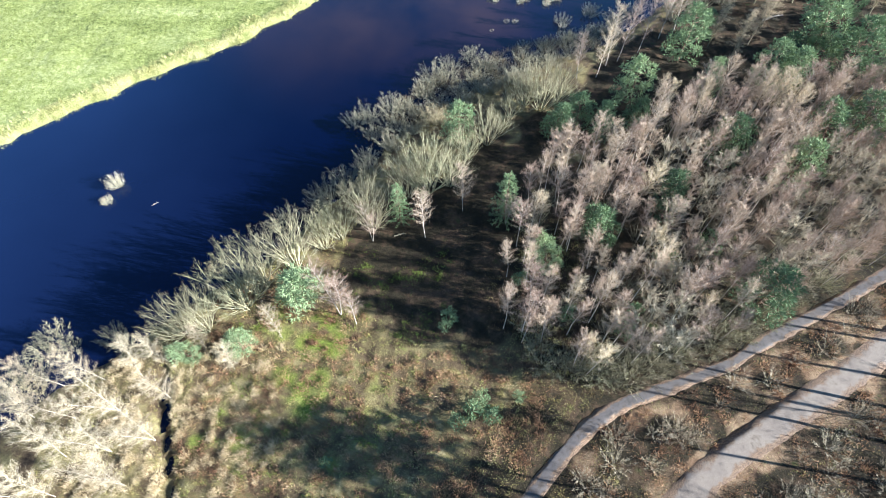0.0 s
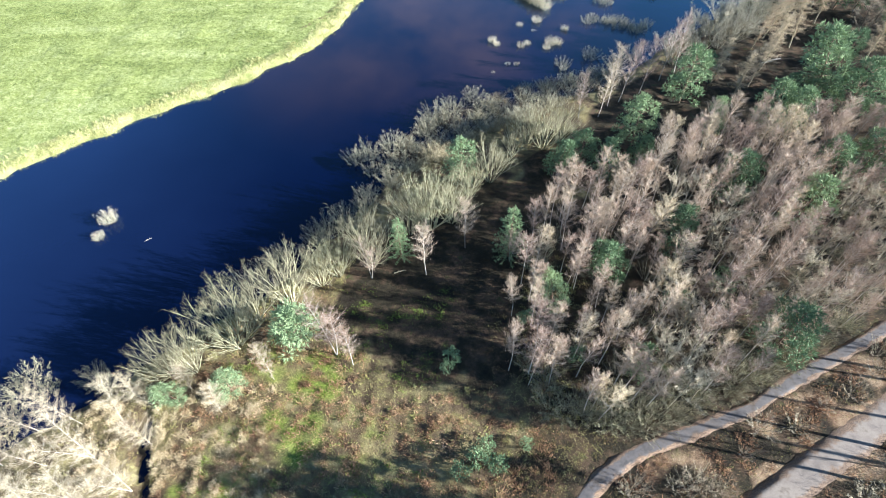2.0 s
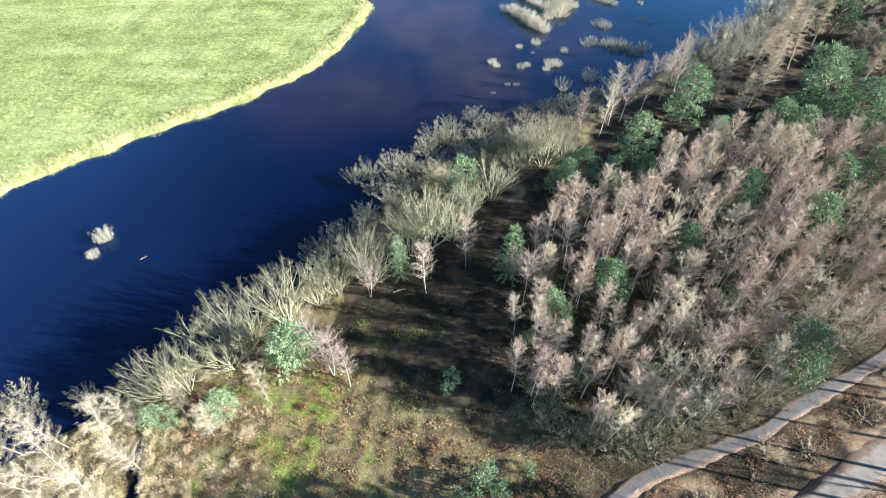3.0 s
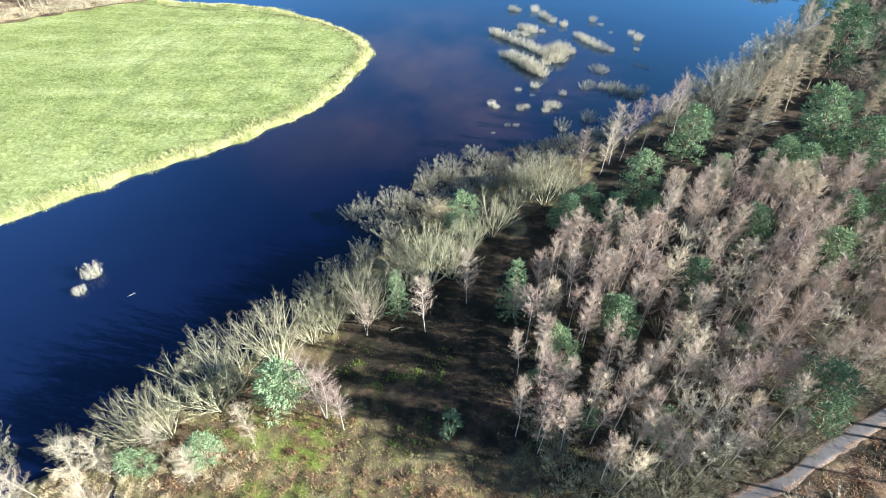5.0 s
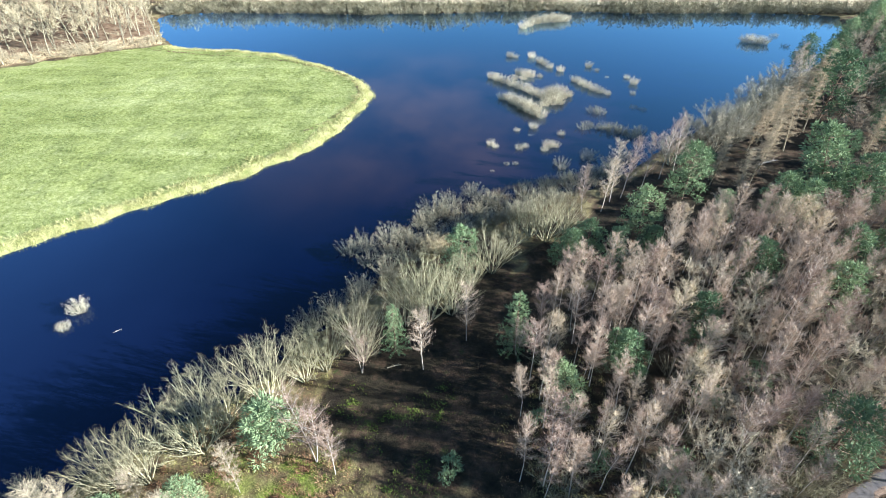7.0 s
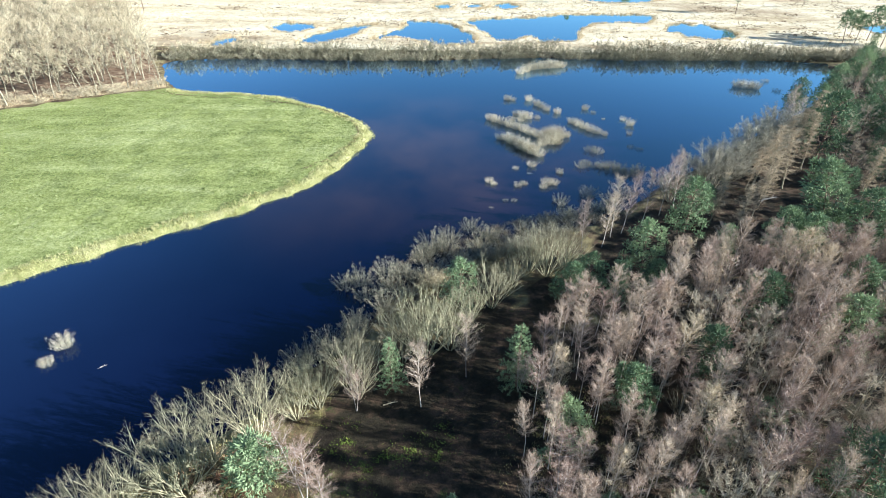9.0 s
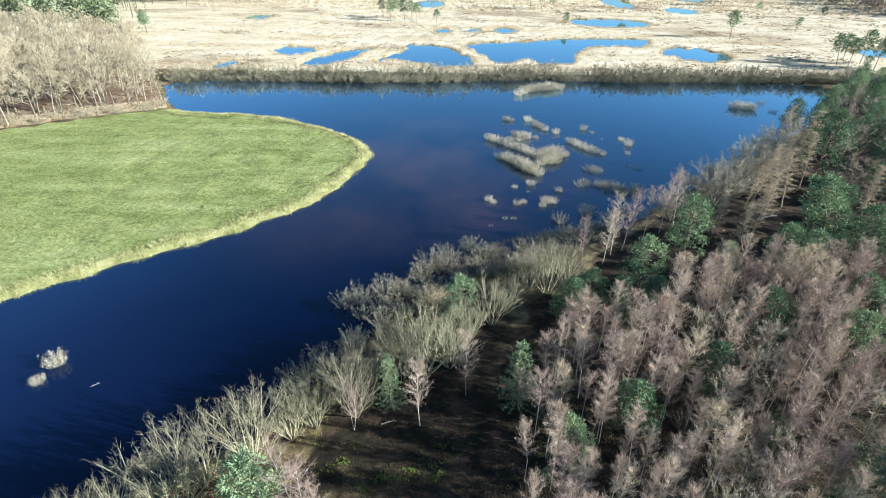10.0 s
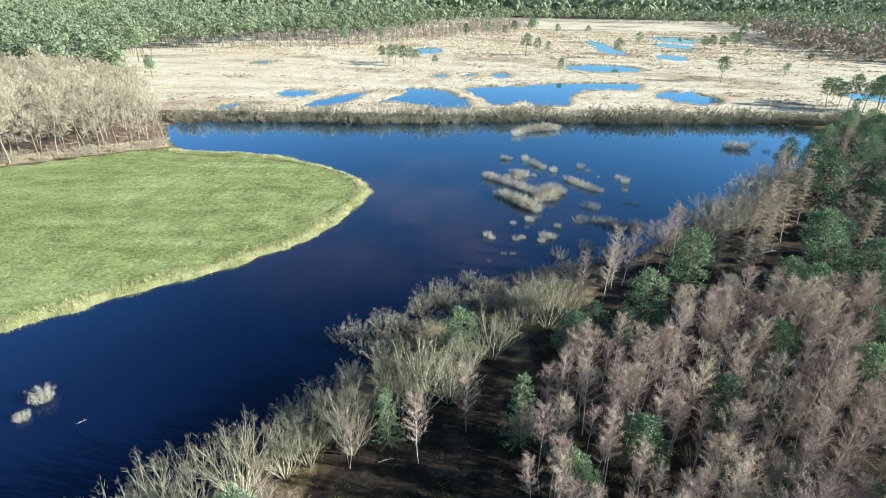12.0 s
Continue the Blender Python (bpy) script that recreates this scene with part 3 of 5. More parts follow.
def birch(name, label, h, seed, twig, bark_mat, width=0.16, stems=1, limbs=22, category="birch", low=0.42, thick=0.0027, dense=38, girth=1.0):
    random.seed(seed)
    tree = thing(name, label, category)
    wood, crown = Geo(), Geo()
    for s in range(stems):
        lean = Vector((random.gauss(0, 0.05), random.gauss(0, 0.05), 1)).normalized() if stems == 1 else (Vector((math.cos(s * 6.28 / stems), math.sin(s * 6.28 / stems), 0)) * random.uniform(0.05, 0.13) + Vector((0, 0, 1))).normalized()
        hh = h * random.uniform(0.88, 1.0) if s else h
        pts = bend(Vector((0, 0, -0.25)), lean, hh + 0.25, 6, 0.02, 0.035)
        r0 = h * 0.0088 * girth
        wood.tube(pts, [r0 * (1 - 0.9 * k / 6) for k in range(7)], 5)
        for k in range(limbs):
            f = low + (0.97 - low) * (k + random.random()) / limbs
            p, td = on_line(pts, f)
            az = k * 2.4 + random.uniform(-0.5, 0.5)
            g = (f - low) / (1 - low)
            shape = math.sin(math.pi * min(1.0, 0.28 + 0.72 * g)) ** 0.7
            L = h * width * (0.35 + 0.85 * shape) * random.uniform(0.75, 1.1)
            d = Vector((math.cos(az), math.sin(az), random.uniform(0.6, 1.3))).normalized()
            lp = bend(p, d, L, 2, 0.16, 0.08)
            r1 = r0 * (0.40 - 0.14 * g)
            wood.tube(lp[:2], [r1, r1 * 0.6], 3)
            wood.spike(lp[1], lp[2], r1 * 0.6)
            for _ in range(2):
                q, e = on_line(lp, random.uniform(0.25, 0.8))
                wood.spike(q, q + (e + rand_dir(0.4) * 0.7).normalized() * L * 0.5, r1 * 0.4)
            plume(crown, lp, 0.1, 1.12, h * 0.036, int(dense / stems ** 0.5), h * 0.062, thick * h, 0.45, 0.85, 0.6)
        plume(crown, pts, low + 0.02, 1.02, h * width * 0.8, int(dense * 4), h * 0.065, thick * h, 0.4, 0.9, 0.5)
    wood.mesh("trunk", bark_mat, tree, True)
    crown.mesh("crown", twig, tree)
    return tree


def fork(wood, crown, p, d, L, r, depth, fan, up, wob, tips):
    """A limb that forks again and again, and ends in fine twigs. tips: their reach, number, length, width."""
    pts = bend(p, d, L, 2, up, wob)
    if depth == 0:
        wood.spike(pts[0], pts[1], r)
        wood.spike(pts[1], pts[2], r * 0.55)
        plume(crown, pts, 0.0, 1.12, tips[0], tips[1], tips[2], tips[3], 0.55, 0.8, 0.65)
        return
    wood.tube(pts, [r, r * 0.82, r * 0.58], 4 if depth > 1 else 3)
    turn = random.uniform(0, 6.28)
    for i in range(3):
        q, e = on_line(pts, 1.0 if i == 0 else random.uniform(0.4, 0.9))
        a = e.orthogonal().normalized()
        b = e.cross(a)
        t = turn + i * 2.1 + random.uniform(-0.4, 0.4)
        out = fan * (random.uniform(0.25, 0.5) if i == 0 else random.uniform(0.7, 1.15))
        fork(wood, crown, q, (e + (a * math.cos(t) + b * math.sin(t)) * out).normalized(), L * 0.68 * random.uniform(0.85, 1.15), r * 0.58, depth - 1, fan, up, wob, tips)


def alder(name, label, h, seed, twig, bark_mat, stems=7, spread=0.42, category="tree", dense=26, thick=0.0026, girth=1.0):
    """Several stems from one foot, spreading to a rounded crown."""
    random.seed(seed)
    tree = thing(name, label, category)
    wood, crown = Geo(), Geo()
    for s in range(stems):
        az = s * 2.4 + random.uniform(-0.3, 0.3)
        out = spread * 2.0 * math.sqrt((s + 0.2) / stems)
        d = Vector((math.cos(az) * out, math.sin(az) * out, 1)).normalized()
        foot = Vector((math.cos(az), math.sin(az), 0)) * h * 0.03 + Vector((0, 0, -0.25))
        fork(wood, crown, foot, d, h * random.uniform(0.33, 0.38), h * 0.0095 * girth, 3, 0.46, 0.12, 0.06, (h * 0.035, dense, h * 0.055, h * thick))
    wood.mesh("trunk", bark_mat, tree, True)
    crown.mesh("crown", twig, tree)
    return tree


def oak(name, label, h, seed, twig, bark_mat, clear=0.3, dense=22, thick=0.003, fan=0.75):
    """One bole that divides into a broad, open, bare crown."""
    random.seed(seed)
    tree = thing(name, label, "tree")
    wood, crown = Geo(), Geo()
    pts = bend(Vector((0, 0, -0.3)), Vector((random.gauss(0, 0.05), random.gauss(0, 0.05), 1)).normalized(), h * 0.72, 5, 0.02, 0.04)
    r0 = h * 0.013
    wood.tube(pts, [r0 * (1 - 0.75 * k / 5) for k in range(6)], 6)
    tips = (h * 0.038, dense, h * 0.06, h * thick)
    n = 7
    for k in range(n):
        f = clear / 0.72 + (1 - clear / 0.72) * (k + 0.4) / n
        p, _ = on_line(pts, f)
        az = k * 2.4 + random.uniform(-0.4, 0.4)
        fork(wood, crown, p, Vector((math.cos(az), math.sin(az), random.uniform(0.35, 0.8))).normalized(), h * (0.24 - 0.06 * k / n), r0 * 0.42, 1, fan, 0.10, 0.09, tips)
    for k in range(3):
        az = k * 2.1
        fork(wood, crown, pts[-1], Vector((math.cos(az) * 0.5, math.sin(az) * 0.5, 1)).normalized(), h * 0.17, r0 * 0.3, 1, fan, 0.10, 0.09, tips)
    wood.mesh("trunk", bark_mat, tree, True)
    crown.mesh("crown", twig, tree)
    return tree


def shrub(name, label, h, seed, twig, bark_mat, stems=30, spread=0.85, category="shrub", dense=30, thick=0.013):
    random.seed(seed)
    tree = thing(name, label, category)
    wood, crown = Geo(), Geo()
    for s in range(stems):
        az = s * 2.4 + random.uniform(-0.3, 0.3)
        out = math.sqrt((s + 0.5) / stems) * spread
        d = Vector((math.cos(az) * out, math.sin(az) * out, 1)).normalized()
        L = h * random.uniform(0.7, 1.0) * (1 - 0.15 * out)
        b = Vector((math.cos(az), math.sin(az), 0)) * (out * h * 0.22)
        pts = bend(b + Vector((0, 0, -0.3)), d, L + 0.2, 2, 0.05, 0.08)
        wood.spike(pts[0], pts[1] + (pts[2] - pts[1]) * 0.4, h * 0.011)
        wood.spike(pts[1], pts[2], h * 0.008)
        plume(crown, pts, 0.2, 1.03, h * 0.11, dense, h * 0.125, h * thick, 0.6, 0.7, 0.65)
    wood.mesh("trunk", bark_mat, tree)
    crown.mesh("crown", twig, tree)
    return tree


def conifer(name, label, h, seed, droop, category, width=0.26, clear=0.04, whorls=13, fine=1.0):
    random.seed(seed)
    tree = thing(name, label, category)
    wood, crown = Geo(), Geo()
    pts = bend(Vector((0, 0, -0.25)), Vector((0, 0, 1)), h + 0.2, 6, 0.02, 0.015)
    wood.tube(pts, [h * 0.016 * (1 - 0.93 * k / 6) for k in range(7)], 6)
    for k in range(whorls):
        f = clear + (0.98 - clear) * (k + 0.5) / whorls
        n = 7 if f < 0.8 else 5
        for j in range(n):
            p, _ = on_line(pts, min(0.99, f + random.uniform(-0.02, 0.02)))
            az = j * 6.28 / n + k * 0.9 + random.uniform(-0.3, 0.3)
            g = (1.04 - f) ** 0.75 if droop > 0.1 else 0.35 + 0.65 * math.sin(math.pi * min(1.0, 0.86 * f + 0.2))
            L = h * width * g * random.uniform(0.75, 1.15) + 0.12
            d = Vector((math.cos(az), math.sin(az), 0.25 - droop)).normalized()
            lp = bend(p, d, L, 3, 0.12 * (1 - droop), 0.06)
            wood.sliver(p, d, L * 0.9, h * 0.008)
            m = max(3, int(L / (h * 0.042 * fine)))
            for i in range(m):
                q, e = on_line(lp, 0.15 + 0.85 * (i + random.random()) / m)
                for _ in range(9):
                    crown.sliver(q + rand_dir() * h * 0.012, (e * 0.6 + rand_dir(0.35)).normalized(), h * fine * random.uniform(0.025, 0.05), h * fine * 0.009)
    wood.mesh("trunk", M_PINE_BARK, tree, True)
    crown.mesh("crown", M_NEEDLE, tree)
    return tree


def clump(crown, c, r, n, size, flat=0.75):
    """A rounded tuft of needle sprays that point outwards and up."""
    for _ in range(n):
        v = rand_dir(0.2)
        q = c + Vector((v.x * r, v.y * r, v.z * r * flat)) * random.uniform(0.35, 0.9)
        crown.sliver(q, (v + rand_dir(0.5) * 0.45).normalized(), size * random.uniform(1.8, 3.0), size * 0.9)


def pine(name, label, h, seed, width=0.26, low=0.1, clumps=40, needles=70, category="pine", round_top=0.8, lump=0.095, size=0.018):
    """Whorls of branches that end in cushions of needles, under a rounded or pointed top."""
    random.seed(seed)
    tree = thing(name, label, category)
    wood, crown = Geo(), Geo()
    pts = bend(Vector((0, 0, -0.25)), Vector((random.gauss(0, 0.04), random.gauss(0, 0.04), 1)).normalized(), h * 0.95 + 0.25, 6, 0.02, 0.03)
    wood.tube(pts, [h * 0.013 * (1 - 0.85 * k / 6) for k in range(7)], 6)
    for c in range(clumps):
        g = ((c + random.random()) / clumps) ** 1.1
        f = low + (0.97 - low) * g
        p, _ = on_line(pts, f)
        az = c * 2.4 + random.uniform(-0.4, 0.4)
        shape = (1.0 - g) ** 0.8 * (1 - round_top) + math.sqrt(max(0.0, 1 - (1.35 * g - 0.35) ** 2)) * round_top
        L = h * width * (0.06 + shape) * random.uniform(0.5, 1.05)
        lp = bend(p, Vector((math.cos(az), math.sin(az), 0.25)).normalized(), L, 2, 0.14, 0.08)
        wood.spike(lp[0], lp[1], h * 0.005)
        wood.spike(lp[1], lp[2], h * 0.0035)
        clump(crown, lp[2], h * lump * random.uniform(0.75, 1.25), needles, h * size)
    clump(crown, pts[-1], h * lump * 0.8, needles, h * size, 1.2)
    wood.mesh("trunk", M_PINE_BARK, tree, True)
    crown.mesh("crown", M_NEEDLE, tree)
    return tree


def planter(kinds, group):
    """Sets copies of some model plants; each model plant itself takes the first places."""
    used, parts = set(), {}
    rng = random.Random(len(group) * 7 + len(kinds))
    for k in kinds:
        k["group"] = group
        k["tall"] = k["tall"] if "tall" in k else 1.0

    def put(x, y, h, which=None, wide=1.0):
        k = kinds[rng.randrange(len(kinds))] if which is None else kinds[which % len(kinds)]
        s = h / k["tall"]
        w = s * wide
        z = max(height(x, y), -0.5)
        m = pose(x, y, z, rng.uniform(-2, 2), rng.uniform(-2, 2), rng.uniform(0, 360)) @ Matrix.Diagonal((w, w, s, 1))
        if k.name not in used:
            used.add(k.name)
            parts[k.name] = [c for c in k.children]
            k.matrix_basis = m
            return k
        twin = k.copy()
        scene.collection.objects.link(twin)
        twin.matrix_basis = m
        for c in parts[k.name]:
            p = c.copy()
            scene.collection.objects.link(p)
            p.parent = twin
        return twin

    return put


def tall(ob, h):
    ob["tall"] = h
    return ob


def set_all(put, rows, wide=1.0):
    for x, y, h in rows:
        put(x, y, h, wide=wide)


def scatter(poly, gap, seed, keep=None):
    """Even but irregular places inside an outline."""
    rng = random.Random(seed)
    xs, ys = [p[0] for p in poly], [p[1] for p in poly]
    out = []
    y = min(ys)
    row = 0
    while y < max(ys):
        x = min(xs) + (row % 2) * gap / 2
        while x < max(xs):
            out.append((x + rng.uniform(-0.42, 0.42) * gap, y + rng.uniform(-0.42, 0.42) * gap))
            x += gap
        y += gap * 0.87
        row += 1
    a = np.array(out)
    ok = inside(a[:, 0], a[:, 1], poly)
    if keep is not None:
        ok &= keep(a[:, 0], a[:, 1])
    return [tuple(p) for p in a[ok]]


def joined(name, label, category, models, places):
    """Stuff: many more plants of the same models, joined into one mesh with the bark and the twig material."""
    rng = random.Random(5)
    vs, fs, ms, start = [], [], [], 0
    cache = {}
    for x, y, h in places:
        k = models[rng.randrange(len(models))]
        if k.name not in cache:
            cache[k.name] = []
            for c in k.children:
                me = c.data
                co = np.empty(len(me.vertices) * 3, np.float32)
                me.vertices.foreach_get("co", co)
                me.calc_loop_triangles()
                tri = np.empty(len(me.loop_triangles) * 3, np.int32)
                me.loop_triangles.foreach_get("vertices", tri)
                cache[k.name].append((co.reshape(-1, 3), tri.reshape(-1, 3), me.materials[0]))
        m = np.array(pose(x, y, height(x, y), rng.uniform(-2, 2), rng.uniform(-2, 2), rng.uniform(0, 360)))
        s = h / k["tall"]
        for slot, (co, tri, _) in enumerate(cache[k.name]):
            vs.append(co @ (m[:3, :3].T * s) + m[:3, 3])
            fs.append(tri + start)
            ms.append(np.full(len(tri), slot, np.int32))
            start += len(co)
    first = next(iter(cache.values()))
    ob = link_mesh(name, np.concatenate(vs), np.concatenate(fs), first[0][2])
    ob.data.materials.append(first[1][2])
    ob.data.polygons.foreach_set("material_index", np.concatenate(ms))
    return tagged(ob, label, category, kind="stuff")


def larch(name, label, h, seed, twig, bark_mat):
    """A straight bare trunk with level tiers of thin tan branches."""
    random.seed(seed)
    tree = thing(name, label, "tree")
    wood, crown = Geo(), Geo()
    pts = bend(Vector((0, 0, -0.25)), Vector((random.gauss(0, 0.04), random.gauss(0, 0.04), 1)).normalized(), h + 0.25, 6, 0.0, 0.02)
    wood.tube(pts, [h * 0.0115 * (1 - 0.9 * k / 6) for k in range(7)], 6)
    for k in range(44):
        f = 0.2 + 0.78 * (k + random.random()) / 44
        p, _ = on_line(pts, f)
        az = k * 2.4 + random.uniform(-0.4, 0.4)
        L = h * 0.21 * (1.12 - f) ** 0.6 * random.uniform(0.45, 1.2)
        lp = bend(p, Vector((math.cos(az), math.sin(az), random.uniform(-0.05, 0.4))).normalized(), L, 2, 0.06, 0.1)
        wood.spike(lp[0], lp[2], h * 0.0022)
        plume(crown, lp, 0.0, 1.1, h * 0.055, 76, h * 0.05, h * 0.0022, 0.5, 0.5, 0.6)
    wood.mesh("trunk", bark_mat, tree, True)
    crown.mesh("crown", twig, tree)
    return tree

# ---- birch wood ----
CONIFERS = [(-4.6, 34.0, 5.8), (6.5, 34.0, 7.2), (-13.4, 23.9, 6.3), (-18.2, 18.9, 3.3), (-22.6, 18.0, 3.2), (1.8, 45.6, 5.0), (12.8, 46.4, 4.5),
            (16.0, 48.0, 4.5), (18.5, 46.0, 4.5), (23.2, 51.8, 6.0), (22.3, 47.9, 4.0), (31.8, 61.0, 7.0), (16.1, 30.8, 5.2), (41.1, 55.3, 6.0),
            (43.2, 54.8, 6.5), (29.5, 23.0, 6.2), (33.5, 53.9, 4.5), (31.7, 42.4, 6.0), (23.2, 33.9, 5.4), (38.0, 38.7, 6.0), (50.0, 61.5, 9.0),
            (52.6, 58.6, 7.0), (43.6, 43.9, 6.0), (47.8, 45.6, 6.5), (10.3, 27.8, 4.6), (64.4, 86.8, 10.0)]
birches = [tall(birch("birch", "bare young birch with pinkish brown twigs and pale trunk", 8.0, 11 + i, M_BIRCH_TWIG, M_BIRCH_BARK, 0.15 + 0.02 * (i % 3), low=0.38 + 0.05 * (i % 3), dense=46, girth=0.7), 8.0) for i in range(6)]
put_birch = planter(birches, "birches of the wood")
NAMED_BIRCH = [(12.6, 39.3, 8.5), (11.4, 38.2, 8.0), (13.4, 39.1, 8.0), (9.0, 34.8, 7.5), (10.0, 32.7, 6.0), (8.1, 28.4, 6.5),
               (6.3, 26.7, 6.0), (5.6, 21.0, 7.0), (8.4, 28.2, 6.0), (15.3, 40.9, 6.0), (21.5, 44.0, 5.0), (25.8, 51.1, 6.0)]
set_all(put_birch, NAMED_BIRCH)
spots = scatter(BIRCHWOOD, 2.15, 4, in_reach)
rng = random.Random(8)
behind, mixed = [], []
for x, y in spots:
    if min(math.hypot(x - a, y - b) for a, b, _ in NAMED_BIRCH) > 1.2 and min(math.hypot(x - a, y - b + 1.0) for a, b, _ in CONIFERS) > 2.0:
        if y < 40 and x - 0.25 * y > 11 and rng.random() < 0.42:
            mixed.append((x, y, rng.uniform(5.5, 8.2)))
        elif x - 0.6 * y < 16:
            put_birch(x, y, rng.uniform(5.8, 8.6), wide=rng.uniform(0.9, 1.2))
        else:
            behind.append((x, y, rng.uniform(5.0, 8.4)))
thicket = [tall(oak("oak", "bare olive grey young oak among the birches", 8.0, 25 + i, M_BRUSH_TWIG, M_GREY_BARK, 0.22, 26, 0.0034), 8.0) for i in range(3)]
put_thicket = planter(thicket, "oaks in the birch wood")
joined("birch_wood", "bare birches further into the wood", "birches", birches, behind)
set_all(put_thicket, mixed, 1.0)

# ---- lake bank: birches, alders, willows ----
bank_birches = [tall(birch("birch", "slender bare birch with white trunk and rosy twigs beside the clearing", 7.5, 41 + i, M_BIRCH_TWIG, M_BIRCH_BARK, 0.19, 1 + i % 2, 24, low=0.30, dense=44, girth=0.7), 7.5) for i in range(3)]
put_bank = planter(bank_birches, "birches by the clearing")
set_all(put_bank, [(-1.9, 31.5, 7.5), (-7.4, 31.2, 5.5), (2.1, 35.1, 7.5), (-9.8, 22.5, 8.5), (-8.2, 21.5, 6.0),
                   (22.0, 60.4, 9.0), (23.6, 61.2, 9.0), (20.2, 57.9, 8.0), (17.6, 57.5, 7.0), (26.7, 62.9, 8.5), (6.6, 33.2, 5.0), (30.5, 66.5, 9.0), (33.0, 68.0, 8.5)])
pale = [tall(birch("birch", "large pale bare birch leaning over the lake bank", 9.0, 51 + i, M_PALE_TWIG, M_PALE_BARK, 0.22, 1 + i % 2, 30, low=0.14, thick=0.0020, dense=54, girth=0.5), 9.0) for i in range(3)]
put_pale = planter(pale, "pale birches on the bank")
set_all(put_pale, [(-30.1, 16.1, 7.0), (-27.3, 9.9, 8.0), (-24.1, 10.9, 7.5), (-23.9, 14.5, 7.0), (-24.9, 17.8, 6.0), (-31.4, 12.7, 7.5), (-28.0, 13.4, 7.5),
                   (-25.3, 7.3, 7.5), (-30.6, 6.5, 8.0), (-34.2, 6.5, 8.0), (-35.0, 12.7, 7.5), (-33.8, 15.7, 6.5), (-18.8, 17.1, 5.5), (-15.0, 20.1, 5.5),
                   (-31.5, 4.0, 8.0), (-28.0, 3.0, 7.5), (-31.0, 9.5, 8.0), (-27.0, 16.5, 6.5), (-22.0, 19.2, 5.0)])
alders = [tall(alder("alder", "bare multi-stemmed alder with pale lichen-covered limbs on the bank", 8.0, 61 + i, M_ALDER_TWIG, M_ALDER_BARK, 10 + i % 3, 0.34 + 0.05 * (i % 3), "alder", 9, 0.0026, 0.95), 8.0) for i in range(4)]
put_alder = planter(alders, "alders along the lake bank")
set_all(put_alder, [(-24.3, 20.7, 6.0), (-22.2, 21.0, 7.4), (-19.0, 23.5, 8.2), (-17.9, 26.2, 7.6), (-15.0, 28.3, 8.6),
                    (-12.4, 30.4, 6.0), (-10.7, 31.6, 6.2), (-7.4, 32.8, 7.6), (-8.6, 35.2, 6.4), (-3.9, 37.4, 7.8), (-1.6, 38.2, 8.8), (0.7, 39.0, 7.6),
                    (2.8, 43.0, 5.6), (5.2, 45.2, 6.8), (12.1, 51.4, 8.0), (10.3, 52.4, 6.4), (14.4, 52.9, 6.6), (8.2, 50.2, 4.8)])
willows = [tall(shrub("willow", "rounded grey willow shrub standing in shallow water", 3.0, 71 + i, M_WILLOW_TWIG, M_GREY_BARK), 3.0) for i in range(4)]
put_willow = planter(willows, "willow shrubs along the shore")
set_all(put_willow, [(-12.8, 37.7, 3.5), (-13.9, 36.2, 3.0), (-11.0, 39.0, 3.5), (-8.7, 40.8, 3.0), (-17.1, 33.6, 3.0), (-9.6, 50.6, 3.0), (-11.1, 49.5, 2.5),
                     (-6.7, 52.0, 3.0), (-8.6, 47.5, 2.5), (-6.1, 44.9, 3.0), (-9.0, 43.1, 2.5), (-4.7, 51.3, 2.5), (-1.4, 57.9, 3.5), (0.8, 60.0, 3.0),
                     (-2.4, 55.4, 3.0), (3.8, 62.7, 2.5), (6.0, 60.9, 2.5), (4.3, 57.5, 2.5), (7.4, 59.6, 2.5), (2.1, 55.0, 2.5), (6.3, 55.0, 2.5)])
set_all(put_willow, [(11.0, 62.4, 2.5), (14.4, 64.7, 2.5), (17.4, 66.3, 2.5), (21.9, 73.0, 2.5), (17.4, 70.9, 2.2), (23.3, 83.7, 2.0), (26.9, 83.4, 2.2),
                     (29.4, 82.4, 2.2), (30.9, 80.8, 2.0), (-2.0, 51.4, 2.5), (-0.6, 49.2, 2.5), (-5.8, 49.1, 2.5), (14, 61, 2.5), (20, 67, 2.4), (25, 71, 2.5),
                     (9.5, 57, 2.5), (12, 59, 2.3), (24, 68, 2.5), (28, 73, 2.5), (-23.1, 31.6, 1.2), (-23.3, 28.3, 2.0), (-31.1, 20.4, 2.3)])
set_all(put_willow, [(-36.5, 20.3, 2.6), (-37.4, 19.0, 2.3), (-34.7, 19.1, 2.2), (-29.8, 19.7, 2.0), (-36.9, 16.7, 3.0), (-36.4, 14.7, 3.0), (-38.5, 15.5, 2.8), (-23.1, 27.6, 1.8)])
REEDBED = [(-8, 43.5), (-3, 47.5), (6, 54.5), (14, 59.5), (21, 64.5), (25, 70), (17, 68), (8, 64), (0, 59.5), (-7, 52)]
for x, y in scatter(REEDBED, 2.5, 61):
    put_willow(x, y, random.Random(int(x * 10)).uniform(0.9, 2.2), wide=1.35)
isles = [tall(shrub("willow", "pale sunlit willow shrub growing out of the open water", 2.5, 81 + i, M_ISLAND_TWIG, M_ISLAND_BARK, 54, 0.5, "shrub", 14, 0.016), 2.5) for i in range(3)]
put_isle = planter(isles, "willow shrubs in the open water")
set_all(put_isle, [(-37.2, 39.3, 2.3), (-37.5, 36.9, 1.5)], 1.1)
